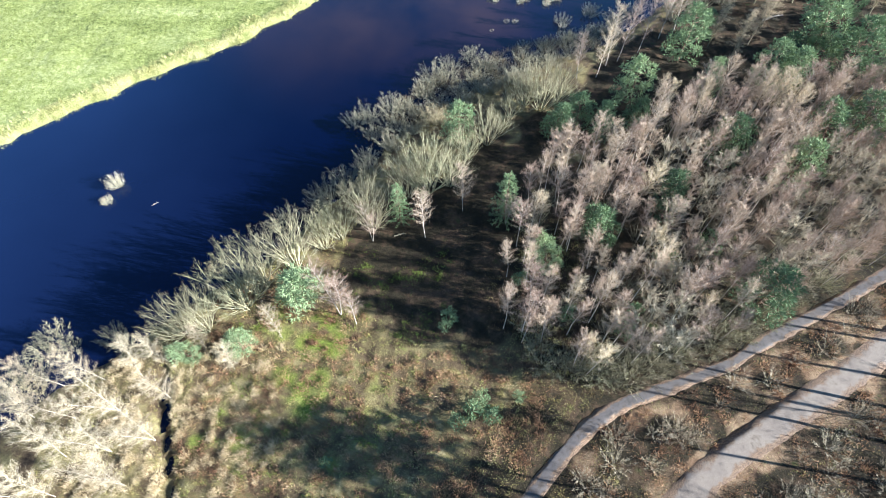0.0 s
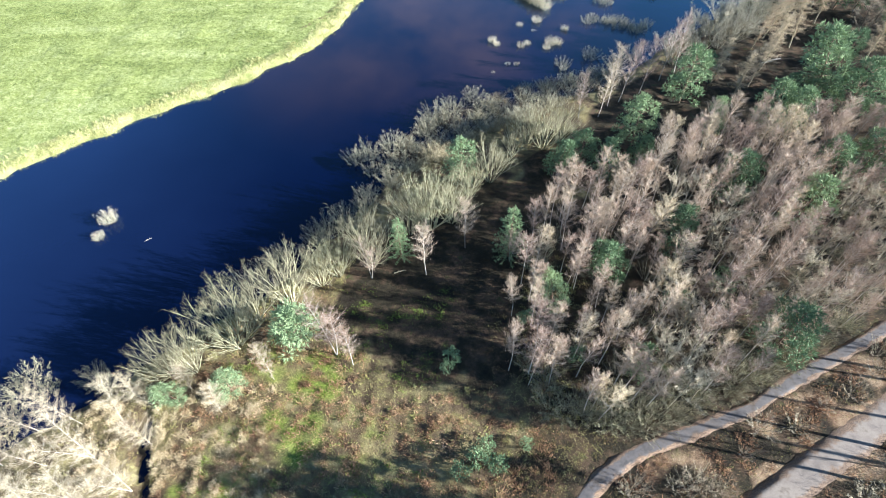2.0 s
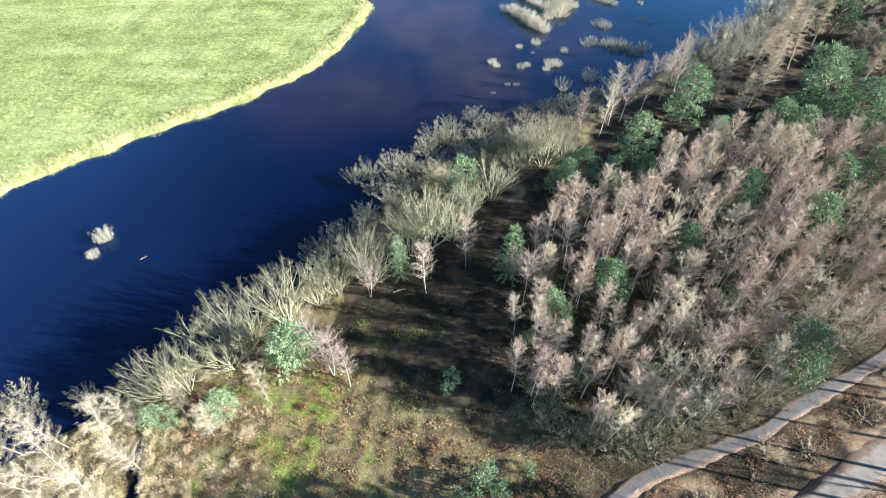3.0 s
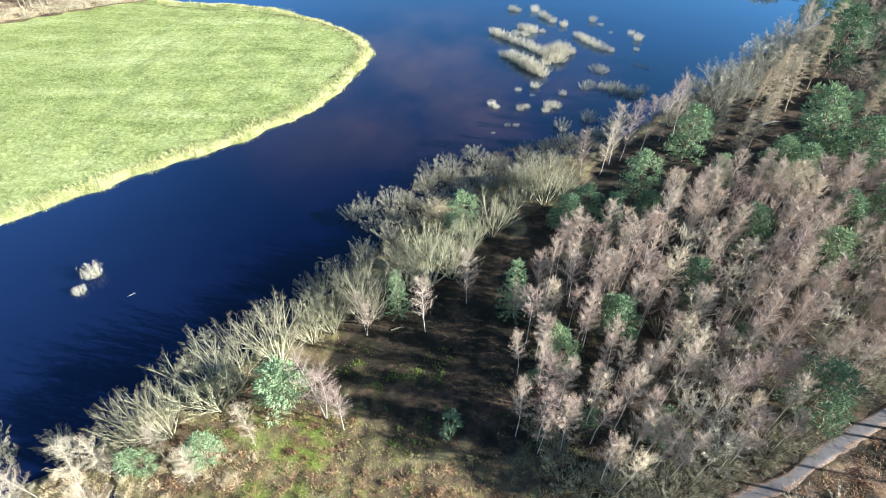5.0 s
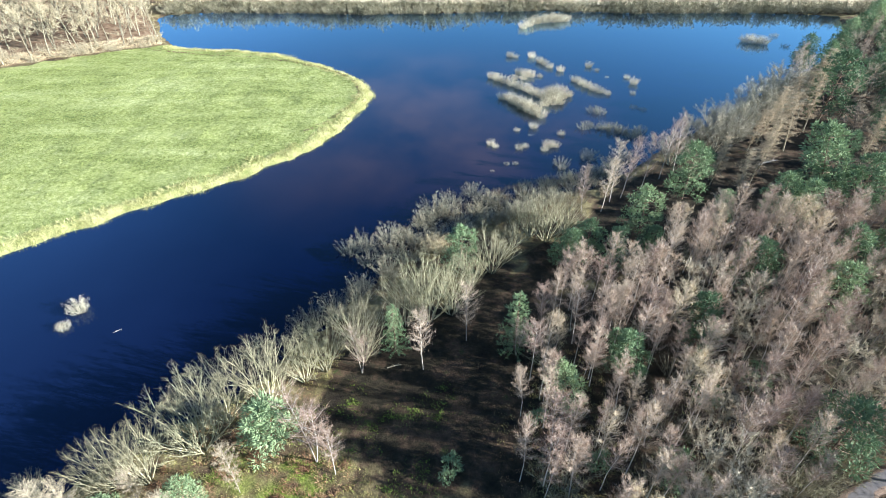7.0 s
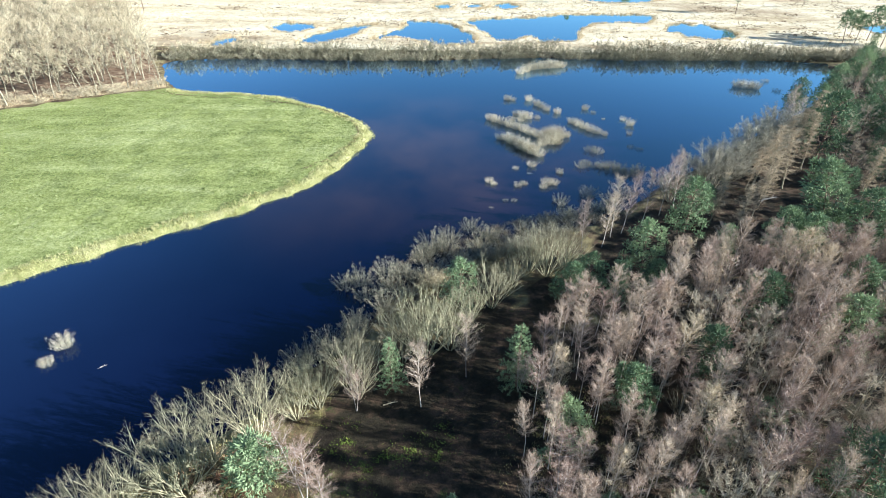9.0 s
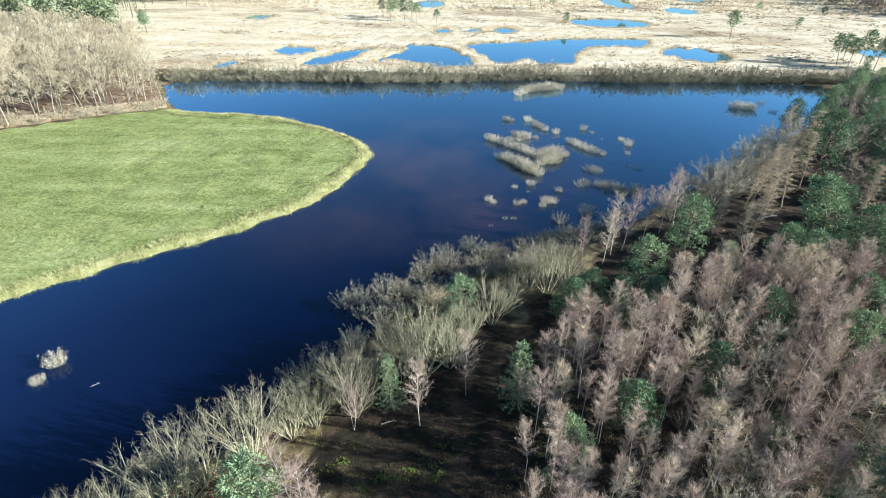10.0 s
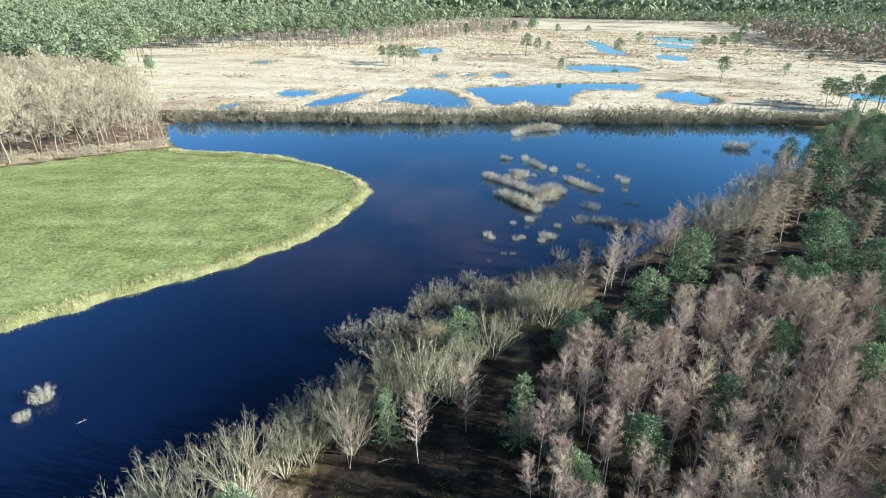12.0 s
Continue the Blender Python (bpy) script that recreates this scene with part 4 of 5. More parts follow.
# the large thicket in the open water, in two ridges
for x, y, h in ((10.7, 95.9, 2.0), (11.9, 95.6, 2.4), (12.6, 93.9, 2.6), (13.6, 93.2, 2.8), (13.9, 91.5, 2.6), (14.9, 90.2, 2.8), (15.8, 89.2, 2.6), (16.8, 88.2, 2.4),
                (14.8, 92.4, 2.6), (16.2, 90.6, 2.6), (9.5, 106.6, 2.2), (10.5, 105.4, 2.4), (11.8, 104.2, 2.4), (13.0, 102.6, 2.2), (14.3, 101.4, 2.4), (15.6, 100.2, 2.4)):
    put_isle(x, y, h, wide=1.15)
for x, y, h in ((16.7, 98.6, 2.4), (17.8, 97.0, 2.6), (18.8, 95.4, 2.8), (19.8, 94.0, 2.8), (20.9, 95.6, 2.6), (22.0, 96.8, 2.6), (19.8, 97.4, 2.8), (21.8, 98.8, 2.8), (23.4, 97.6, 2.0),
                (21.0, 94.0, 2.2), (18.2, 93.2, 2.2), (20.4, 99.2, 2.2), (15.2, 109.4, 2.0), (16.5, 108.2, 2.4), (17.6, 107.8, 2.2), (14.0, 106.2, 1.8), (15.8, 106.2, 1.8)):
    put_isle(x, y, h, wide=1.15)
set_all(put_isle, [(14.4, 119.9, 2.0), (15.6, 119.4, 1.6), (19.2, 119.6, 2.2), (20.4, 116.4, 2.2), (21.2, 115.2, 2.0), (22.2, 113.2, 1.9), (24.1, 111.2, 2.0), (19.4, 107.8, 1.4),
                   (30.6, 114.0, 1.9), (31.9, 111.8, 1.2), (33.1, 107.9, 0.9), (37.1, 107.6, 1.5), (37.6, 104.4, 2.2), (36.0, 99.4, 1.3), (14.9, 83.7, 1.8), (14.1, 80.9, 0.8), (12.1, 82.6, 1.2)], 1.1)
set_all(put_isle, [(26.0, 105.4, 2.0), (26.9, 103.9, 2.2), (27.7, 102.4, 2.2), (28.7, 100.8, 2.2), (29.8, 99.6, 2.0), (31.0, 98.8, 1.6), (7.3, 77.4, 1.6), (7.9, 76.6, 1.3), (11.7, 76.2, 1.5),
                   (12.7, 76.8, 1.3), (16.2, 76.8, 2.0), (17.4, 77.0, 1.8), (15.6, 75.6, 1.4), (19.2, 81.2, 1.5), (9.3, 71.1, 1.0), (10.5, 71.1, 1.0), (17.4, 69.9, 1.3), (7.0, 68.9, 0.8)], 1.1)
set_all(put_isle, [(20.0, 142.2, 2.6), (21.8, 144.4, 3.0), (23.6, 146.5, 3.0), (25.4, 147.4, 3.0), (27.0, 148.1, 3.0), (28.6, 148.6, 3.2), (30.2, 148.9, 3.2), (32.2, 149.3, 2.6), (72.4, 132.6, 2.8), (74.2, 132.0, 3.2), (76.2, 131.5, 2.8)], 1.3)
set_all(put_willow, [(26.6, 90.6, 2.0), (27.6, 90.0, 1.8), (24.4, 85.4, 1.4), (25.4, 84.0, 1.7), (27.0, 83.6, 1.3), (27.9, 82.2, 1.9), (29.6, 82.4, 1.5), (30.2, 81.0, 1.9), (31.9, 81.8, 1.4),
                     (32.6, 82.9, 1.8), (28.8, 84.2, 1.8), (34.4, 92.8, 1.2), (35.7, 91.7, 1.2), (80.5, 129.5, 1.6), (82.0, 138.0, 1.6)], 1.1)

# ---- conifers ----
young = [tall(conifer("spruce", "young green spruce with upturned branches", 6.0, 91, 0.30, "spruce"), 6.0),
         tall(pine("pine", "bushy young green pine", 6.0, 92, 0.27, 0.10), 6.0),
         tall(pine("pine", "bushy young green pine", 6.0, 93, 0.31, 0.06, 40), 6.0)]
put_young = planter(young, "young conifers")
older = [tall(pine("pine", "full green pine in the lakeside wood", 9.0, 95 + i, 0.24 + 0.03 * i, 0.2, 44, 64, lump=0.085, size=0.015), 9.0) for i in range(3)]
put_older = planter(older, "pines of the lakeside wood")
for i, (x, y, h) in enumerate(CONIFERS):
    put_young(x, y, h * (1.0 if i < 2 else 1.18), 0 if i < 2 else 1 + i % 2, 1.05)
pines = [tall(pine("pine", "tall pine with rounded clumps of needles", 11.0, 101 + i, 0.22, 0.45, 18, 40, round_top=1.0, lump=0.09, size=0.026), 11.0) for i in range(4)]
put_pine = planter(pines, "tall pines")
HEATH_PINES = [(-22.7, 281.4, 9.0), (-18.1, 275.6, 9.5), (-12.4, 272.2, 8.0), (-24.9, 274.8, 9.5), (-29.3, 288.0, 8.0), (-2.8, 269.4, 6.0), (-15.0, 284.0, 8.0),
               (49.2, 328.4, 12.0), (55.9, 329.4, 10.0), (62.0, 332.0, 8.0), (55.5, 261.1, 6.5), (99.2, 319.2, 11.0), (136.1, 391.2, 10.0), (167.8, 361.2, 10.0), (171.7, 361.8, 11.0),
               (179.5, 363.1, 10.0), (190.7, 374.8, 12.0), (198.6, 383.1, 11.0), (120.3, 238.0, 11.0), (159.3, 258.6, 6.5), (173.2, 319.0, 7.0), (224.6, 426.9, 14.0), (195.8, 298.1, 7.0)]
SHORE_PINES = [(132.0, 186.0, 10.0), (134.5, 184.0, 9.0), (142.1, 189.4, 11.0), (140.3, 179.9, 9.5), (141.9, 175.7, 12.0), (146.4, 180.4, 12.0), (139.3, 194.2, 9.0), (136.0, 178.0, 5.0),
               (150.0, 186.0, 11.0), (152.5, 178.0, 11.0), (122.0, 476.1, 9.0), (293.8, 517.8, 9.0), (81.6, 502.9, 14.0), (74.0, 480.0, 12.0), (60.0, 470.0, 12.0), (96.0, 470.0, 10.0),
               (-116.7, 225.5, 9.0), (-128.5, 224.2, 9.0), (-120.0, 232.0, 7.0), (36.0, 455.0, 12.0), (20.0, 430.0, 11.0), (48.0, 440.0, 10.0), (-40.0, 380.0, 11.0), (-62.0, 366.0, 10.0)]
set_all(put_pine, HEATH_PINES + SHORE_PINES, 1.05)

# ---- mixed wood on the east shore ----
rng = random.Random(21)
oaks = [tall(alder("oak", "broad bare grey tree with a domed crown on the lake shore", 9.0, 111 + i, M_DOME_TWIG, M_GREY_BARK, 9, 0.40, "tree", 24, 0.0036), 9.0) for i in range(2)]
put_oak = planter(oaks, "broad trees on the lake shore")
larches = [tall(larch("larch", "straight bare larch with level tan branches in the lakeside wood", 11.0, 161 + i, M_LARCH_TWIG, M_GREY_BARK), 11.0) for i in range(3)]
put_larch = planter(larches, "larches of the lakeside wood")
bare = [tall(oak("oak", "bare brown tree in the lakeside wood", 9.0, 165 + i, M_BRUSH_TWIG, M_BROWN_BARK, 0.22, 34, 0.0028), 9.0) for i in range(2)]
put_bare = planter(bare, "bare trees of the lakeside wood")
OAKS = [(41.6, 75.0, 8.6), (38.0, 73.2, 7.2), (44.6, 77.8, 7.4), (53.0, 85.0, 9.6), (49.4, 82.4, 7.4), (57.6, 90.0, 8.4), (62.4, 95.6, 7.6), (33.4, 70.6, 5.6)]
LARCHES = [(45.6, 68.8, 9.0), (52.5, 75.1, 9.6), (36.8, 64.4, 7.6), (39.4, 62.2, 7.0), (59.1, 81.9, 9.4), (46.5, 74.6, 7.0), (53.4, 80.7, 8.6), (65.7, 92.4, 9.4),
           (56.4, 84.0, 8.6), (61.0, 87.4, 9.0), (42.4, 64.6, 7.6), (49.4, 77.6, 8.6), (61.8, 71.0, 8.6), (70.4, 97.0, 9.0)]
SHORE_WOOD = [(74.3, 111.2, 8.4), (74.6, 103.8, 8.4), (87.6, 121.2, 8.6), (100.6, 132.0, 9.4), (59.1, 64.1, 5.4), (46.1, 61.6, 4.4), (49.6, 61.7, 4.8), (71.0, 82.2, 7.8),
              (85.5, 104.0, 9.0), (95.5, 117.8, 9.4), (80.4, 111.6, 8.4), (93.0, 126.6, 8.6), (67.0, 74.6, 7.6), (79.0, 97.0, 8.6), (70.0, 106.0, 7.4), (57.2, 69.6, 6.4), (34.8, 64.2, 5.6)]
BARE = [(74.1, 92.7, 8.6), (66.7, 85.3, 8.2), (63.7, 76.9, 7.6), (77.6, 88.0, 8.4), (69.4, 89.0, 8.6), (84.0, 97.6, 8.2), (90.4, 112.0, 8.4), (66.4, 79.4, 7.2)]
set_all(put_oak, OAKS, 1.25)
set_all(put_larch, LARCHES, 1.1)
set_all(put_older, SHORE_WOOD, 1.05)
set_all(put_bare, BARE, 1.1)
set_all(put_bank, [(67.2, 103.0, 8.6), (68.4, 101.4, 7.8)])
taken = [(a, b) for a, b, _ in OAKS + LARCHES + SHORE_WOOD + BARE]
for x, y in scatter(EASTWOOD, 4.6, 31, lambda a, b: (shore(a, b) > 1.5) & in_reach(a, b) & (a > 0.5 * b + 27)):
    if min(math.hypot(x - a, y - b) for a, b in taken) < 3.4 or 44 < x < 61 and 58 < y < 76:
        continue
    k = rng.random()
    if k < 0.42:
        put_older(x, y, rng.uniform(5.6, 9.2), wide=rng.uniform(0.9, 1.2))
    elif k < 0.62:
        put_birch(x, y, rng.uniform(6.5, 8.6))
    else:
        put_bare(x, y, rng.uniform(6.0, 8.6), wide=rng.uniform(1.0, 1.2))

# ---- wood behind the meadow ----
tans = [tall(oak("oak", "tall bare tan tree in the wood behind the meadow", 12.0, 131 + i, M_TAN_TWIG, M_GREY_BARK, 0.34, 26, 0.0038, 0.6), 12.0) for i in range(3)]
broad = [tall(oak("oak", "broad bare taupe tree in the wood behind the meadow", 10.0, 135 + i, M_TAN_TWIG, M_GREY_BARK, 0.2, 28, 0.0044, 0.8), 10.0) for i in range(3)]
put_broad = planter(broad, "broad trees behind the meadow")
put_tan = planter(tans, "bare trees behind the meadow")
for x, y in scatter(LEFTWOOD, 4.9, 33, lambda a, b: in_reach(a, b) & (shore(a, b) > 1.5)):
    if rng.random() < 0.55:
        put_broad(x, y, rng.uniform(8, 12.5), wide=rng.uniform(0.95, 1.25))
    else:
        put_tan(x, y, rng.uniform(9.5, 13.5), wide=rng.uniform(0.85, 1.15))

fringe_bush = [tall(shrub("bush", "tan leafless undergrowth along the meadow's edge", 2.0, 128 + i, M_TAN_TWIG, M_GREY_BARK, 22, 0.9, "shrub", 22, 0.014), 2.0) for i in range(2)]
put_fringe = planter(fringe_bush, "undergrowth along the meadow")
for k in range(64):
    f = (k % 32) / 31
    put_fringe(-66 - 50 * f + rng.uniform(-1, 1), 122.5 - 19 * f + rng.uniform(-1.0, 2.0) + (k > 31) * rng.uniform(2, 7) - 4 * math.sin(f * 3.1), rng.uniform(1.0, 2.8), wide=1.2)

# ---- willows on the far shore ----
shores = [tall(shrub("willow", "pale brown willow bush on the far shore", 3.0, 171 + i, M_SHORE_TWIG, M_GREY_BARK, 24, 0.7, "shrub", 26, 0.022), 3.0) for i in range(3)]
put_shore = planter(shores, "willows of the far shore")
x = -74.0
while x < 135:
    fy = np.interp(x, [-74, -61, -30, -1, 23, 53, 88, 110, 135], [151, 154, 154, 155.5, 160, 158.6, 161, 160, 158])
    put_shore(x, fy - 0.6, rng.uniform(2.2, 4.6), wide=1.35)
    put_shore(x + 1.5, fy + 2.6, rng.uniform(3.0, 5.4), wide=1.25)
    x += rng.uniform(1.8, 3.6)

# ---- roadside ----
brush = [tall(shrub("bush", "leafless brown roadside bush", 2.0, 121 + i, M_BRUSH_TWIG, M_GREY_BARK, 22, 0.9, "shrub", 24, 0.011), 2.0) for i in range(3)]
put_brush = planter(brush, "bushes beside the road")
olive = [tall(shrub("bush", "olive grey leafless bush at the edge of the birch wood", 2.0, 125 + i, M_ALDER_TWIG, M_GREY_BARK, 24, 0.8, "shrub", 26, 0.011), 2.0) for i in range(2)]
put_olive = planter(olive, "bushes at the wood's edge")
set_all(put_olive, [(11.3, 18.2, 2.0), (12.6, 17.1, 2.0), (14.9, 15.9, 1.8), (19.0, 17.1, 2.0), (16.7, 18.2, 2.0), (21.7, 18.2, 2.0), (13.8, 18.6, 2.2), (24.6, 18.9, 1.6),
                    (28.0, 20.0, 1.6), (9.0, 20.7, 2.0), (7.5, 21.5, 2.0), (15.2, 20.5, 2.6), (18.8, 20.3, 2.6), (23.0, 21.5, 2.6), (10.8, 22.0, 2.4), (26.0, 23.5, 2.8)], 1.15)
for k in range(44):
    f = k / 43
    ex = 8.0 + 30 * f
    ey = np.interp(ex, [8, 9.4, 15.6, 21.5, 28.5, 36, 42], [18.6, 17.0, 16.0, 17.6, 21.0, 24.6, 27]) + rng.uniform(-0.3, 1.4)
    put_olive(ex + rng.uniform(-0.5, 0.5), float(ey), rng.uniform(1.2, 2.6), wide=1.2)
for x, y in scatter(BIRCHWOOD, 5.2, 43, lambda a, b: in_reach(a, b) & (a < 46)):
    put_olive(x, y, rng.uniform(1.4, 2.8), wide=rng.uniform(0.9, 1.3))
for x, y in scatter(VERGE, 2.1, 41, lambda a, b: in_reach(a, b) & (seg_dist(a, b, ROAD_LINE) > 2.4) & (seg_dist(a, b, PATH_LINE) > 1.5)):
    put_brush(x, y, rng.uniform(0.7, 2.3), wide=1.2)
roadside = [tall(birch("oak", "tall thin bare oak standing beside the road", 13.0, 145 + i, M_BRUSH_TWIG, M_BROWN_BARK, 0.16, 1, 18, "tree", 0.35, 0.0016, 12), 13.0) for i in range(2)]
put_roadside = planter(roadside, "oaks beside the road")
for x, y in ((56, 20), (60, 19), (48, 1), (62, 24), (45, 11)):
    put_roadside(x, y, rng.uniform(10, 14), wide=0.9)
for x, y, h in ((9, 0.9, 7.6), (13, 1.2, 7.8), (17, 0.8, 8.0), (5, 0.4, 7.2)):
    put_pine(x, y, h, wide=1.2)
giants = [tall(pine("pine", "very tall straight pine beyond the road", 17.0, 181 + i, 0.16, 0.68, 16, 34, round_top=1.0, lump=0.06), 17.0) for i in range(2)]
put_giant = planter(giants, "tall pines beyond the road")
set_all(put_giant, [(28, 2, 17), (34, 2.2, 17), (38, -0.5, 18)])
poles = [tall(pine("pine", "tall bare-stemmed pine with a thin high crown", 17.0, 185 + i, 0.10, 0.84, 9, 20, round_top=1.0, lump=0.045), 17.0) for i in range(2)]
put_pole = planter(poles, "bare-stemmed pines beyond the road")
set_all(put_pole, [(41.5, 9.5, 15), (43.5, 12.5, 16), (48, 19.5, 15), (40.5, 6.5, 14), (50, 10, 17), (53, 14, 16), (51, 18, 15)])
evergreen = [tall(pine("bush", "low dark evergreen bush on the clearing", 2.0, 141 + i, 0.5, 0.1, 16, 34, "bush", 1.0, 0.16, 0.05), 2.0) for i in range(2)]
put_low = planter(evergreen, "low evergreen bushes")
for x, y, h in ((2.5, 13.2, 1.8), (4.0, 12.6, 1.6), (1.2, 12.2, 1.5), (3.2, 14.2, 1.4), (6.6, 14.4, 1.1), (0.6, 22.0, 1.6), (0.2, 21.0, 1.2), (-9.5, 9.0, 1.0), (16.6, 20.6, 2.0), (17.5, 22.4, 2.2), (11.6, 22.3, 1.8), (7.6, 26.1, 1.6), (16, 34, 2.4), (22, 28, 2.2), (27, 30, 2.5)):
    put_low(x, y, h)

def log(name, label, x, y, length, r, turn, mat):
    """A lying trunk with a few snapped branches."""
    random.seed(151)
    ob = thing(name, label, "log")
    g = Geo()
    pts = bend(Vector((0, 0, r)), Vector((1, 0, 0.02)), length, 6, 0.0, 0.05)
    g.tube(pts, [r * (1 - 0.1 * k) for k in range(7)], 7)
    g.mesh("stem", mat, ob, True)
    for k in range(7):
        b = Geo()
        q, e = on_line(pts, 0.25 + 0.1 * k)
        b.tube(bend(q, (e + rand_dir(0.4)).normalized(), length * 0.22, 2, 0.05, 0.1), [r * 0.35, r * 0.2, r * 0.05], 4)
        b.mesh("side_branch", mat, ob, True)
    ob.matrix_basis = pose(x, y, max(height(x, y), -0.08), 0, 0, turn)
    return ob


log("fallen_branch", "pale bare branch floating in the lake", -32.5, 36.3, 0.9, 0.04, 40, M_BIRCH_BARK)
log("fallen_log", "pale fallen log on the floor of the lakeside wood", 46.5, 70.5, 3.0, 0.16, 20, M_BIRCH_BARK)
log("fallen_branch", "pale branch lying on the clearing", -5.2, 31.8, 1.3, 0.07, 20, M_GREY_BARK)

# ---- far forests ----


def blades(name, label, category, pts, mat, per, size, width, up=1.2, jitter=0.2, seed=1):
    """Stuff: tufts of thin blades on the ground at the places pts."""
    r = np.random.RandomState(seed)
    p = np.repeat(np.asarray(pts, float), per, axis=0)
    n = len(p)
    p[:, :2] += r.normal(0, jitter, (n, 2))
    z = np.maximum(terrain(p[:, 0], p[:, 1]), -0.3) - 0.05
    base = np.column_stack([p, z])
    d = r.normal(0, 1, (n, 3))
    d[:, 2] = np.abs(d[:, 2]) * 0.4 + up
    d /= np.linalg.norm(d, axis=1)[:, None]
    a = r.uniform(0, 2 * math.pi, n)
    s = np.column_stack([np.cos(a), np.sin(a), np.zeros(n)]) * (width / 2)
    L = size * r.uniform(0.5, 1.25, n)[:, None]
    v = np.empty((n * 3, 3))
    v[0::3], v[1::3], v[2::3] = base - s, base + s, base + d * L
    f = np.arange(n * 3).reshape(n, 3)
    return tagged(link_mesh(name, v, f, mat), label, category, kind="stuff")


def far_trees(name, label, pts, mat, h, crown_r, lo, clumps, per, seed, spray_size=1.0):
    """Stuff: distant trees, each a trunk and clumps of small sprays that face outwards."""
    r = np.random.RandomState(seed)
    p = np.asarray(pts, float)
    n = len(p)
    hh = h * r.uniform(0.7, 1.15, n)
    k = np.repeat(np.arange(n), clumps)
    m = len(k)
    a, q, f = r.uniform(0, 6.28, m), np.sqrt(r.uniform(0.0, 1.0, m)), r.uniform(0, 1, m)
    reach = crown_r * (1.05 - 0.75 * f) * q
    c = np.column_stack([p[k, 0] + np.cos(a) * reach, p[k, 1] + np.sin(a) * reach, hh[k] * (lo + (1 - lo) * f)])
    size = crown_r * r.uniform(0.35, 0.6, m)
    i = np.repeat(np.arange(m), per)
    w = len(i)
    u = r.normal(0, 1, (w, 3))
    u[:, 2] += 0.35
    u /= np.linalg.norm(u, axis=1)[:, None]
    g = c[i] + u * (size[i] * r.uniform(0.75, 1.1, w))[:, None] * np.array([1.15, 1.15, 0.7])
    nrm = u + r.normal(0, 0.18, (w, 3))
    s = np.cross(nrm, r.normal(0, 1, (w, 3)))
    s /= np.linalg.norm(s, axis=1)[:, None]
    t = np.cross(nrm, s)
    t /= np.linalg.norm(t, axis=1)[:, None]
    L = (spray_size * size[i] * r.uniform(0.5, 1.0, w))[:, None]
    v = np.empty((w * 3, 3))
    v[0::3], v[1::3], v[2::3] = g - s * L * 0.5 - t * L * 0.4, g + s * L * 0.5 - t * L * 0.4, g + t * L * 0.8
    z = np.zeros(n)
    trunk = np.stack([np.column_stack([p[:, 0] + dx, p[:, 1] + dy, z + hh * dz]) for dx, dy, dz in ((-0.15, 0, 0), (0.15, 0, 0), (0, 0.2, 0), (0, 0, 0.9))], 1).reshape(-1, 3)
    tf = w * 3 + 4 * np.arange(n)[:, None, None] + np.array([(0, 1, 3), (1, 2, 3), (2, 0, 3)])[None]
    faces = np.concatenate([np.arange(w * 3).reshape(w, 3), tf.reshape(-1, 3)])
    return tagged(link_mesh(name, np.concatenate([v, trunk]), faces, mat), label, "forest", kind="stuff")


NEARFOREST = [(-112, 202), (-150, 218), (-300, 192), (-420, 300), (-420, 640), (20, 640), (-20, 480), (-66, 400), (-105, 388), (-140, 335), (-156, 322), (-138, 246)]
BACKFOREST = [(20, 560), (74, 645), (153, 724), (212, 686), (305, 672), (306, 565), (272, 445), (258, 358), (256, 324), (380, 250), (1300, 300), (1600, 1500), (-900, 1500), (-900, 640), (0, 640)]
f1 = scatter(NEARFOREST, 8.0, 51, lambda a, b: (a > -0.85 * b - 30) & (b < 470))
far_trees("pine_forest", "distant sunlit green pine forest edge", f1, M_NEEDLE_FAR, 14.0, 3.6, 0.5, 9, 17, 1, 0.65)
f1 = scatter(NEARFOREST, 11.0, 56, lambda a, b: (a > -0.85 * b - 30) & (b >= 470))
far_trees("pine_forest", "distant green pine forest", f1, M_NEEDLE_FAR, 14.0, 4.2, 0.4, 8, 9, 6)
f2 = scatter(BACKFOREST, 16.0, 52, lambda a, b: (np.abs(a) < 0.85 * b + 60) & (b < 800))
far_trees("pine_forest", "far green pine forest towards the horizon", f2, M_NEEDLE_FAR, 15.0, 5.0, 0.35, 6, 7, 2)
f3 = scatter([(-1900, 800), (1900, 800), (2600, 2600), (-2600, 2600)], 55.0, 54, lambda a, b: np.abs(a) < 0.85 * b + 60)
far_trees("pine_forest", "far woods on the horizon", f3, M_NEEDLE_FAR, 19.0, 19.0, 0.2, 8, 6, 4)
EDGE = [(-140, 322), (-105, 378), (-66, 388), (-30, 452), (15, 540), (60, 600), (100, 560), (40, 480), (0, 430), (-50, 360), (-100, 340)]
far_trees("birch_thicket", "thin bare trees along the forest edge", scatter(EDGE, 6.5, 53), M_TWIG_FAR, 10.0, 1.5, 0.25, 6, 9, 3)
MIXED = [(250, 330), (262, 440), (300, 560), (420, 560), (520, 380), (380, 250)]
far_trees("bare_forest", "bare greyish trees among the far pines", scatter(MIXED, 11.0, 55), M_TWIG_FAR, 13.0, 3.5, 0.2, 9, 10, 5)

# ---- grasses ----
rr = np.random.RandomState(77)


def sprinkle(x0, x1, y0, y1, n, ok):
    q = np.column_stack([rr.uniform(x0, x1, n), rr.uniform(y0, y1, n)])
    return q[ok(q[:, 0], q[:, 1])]


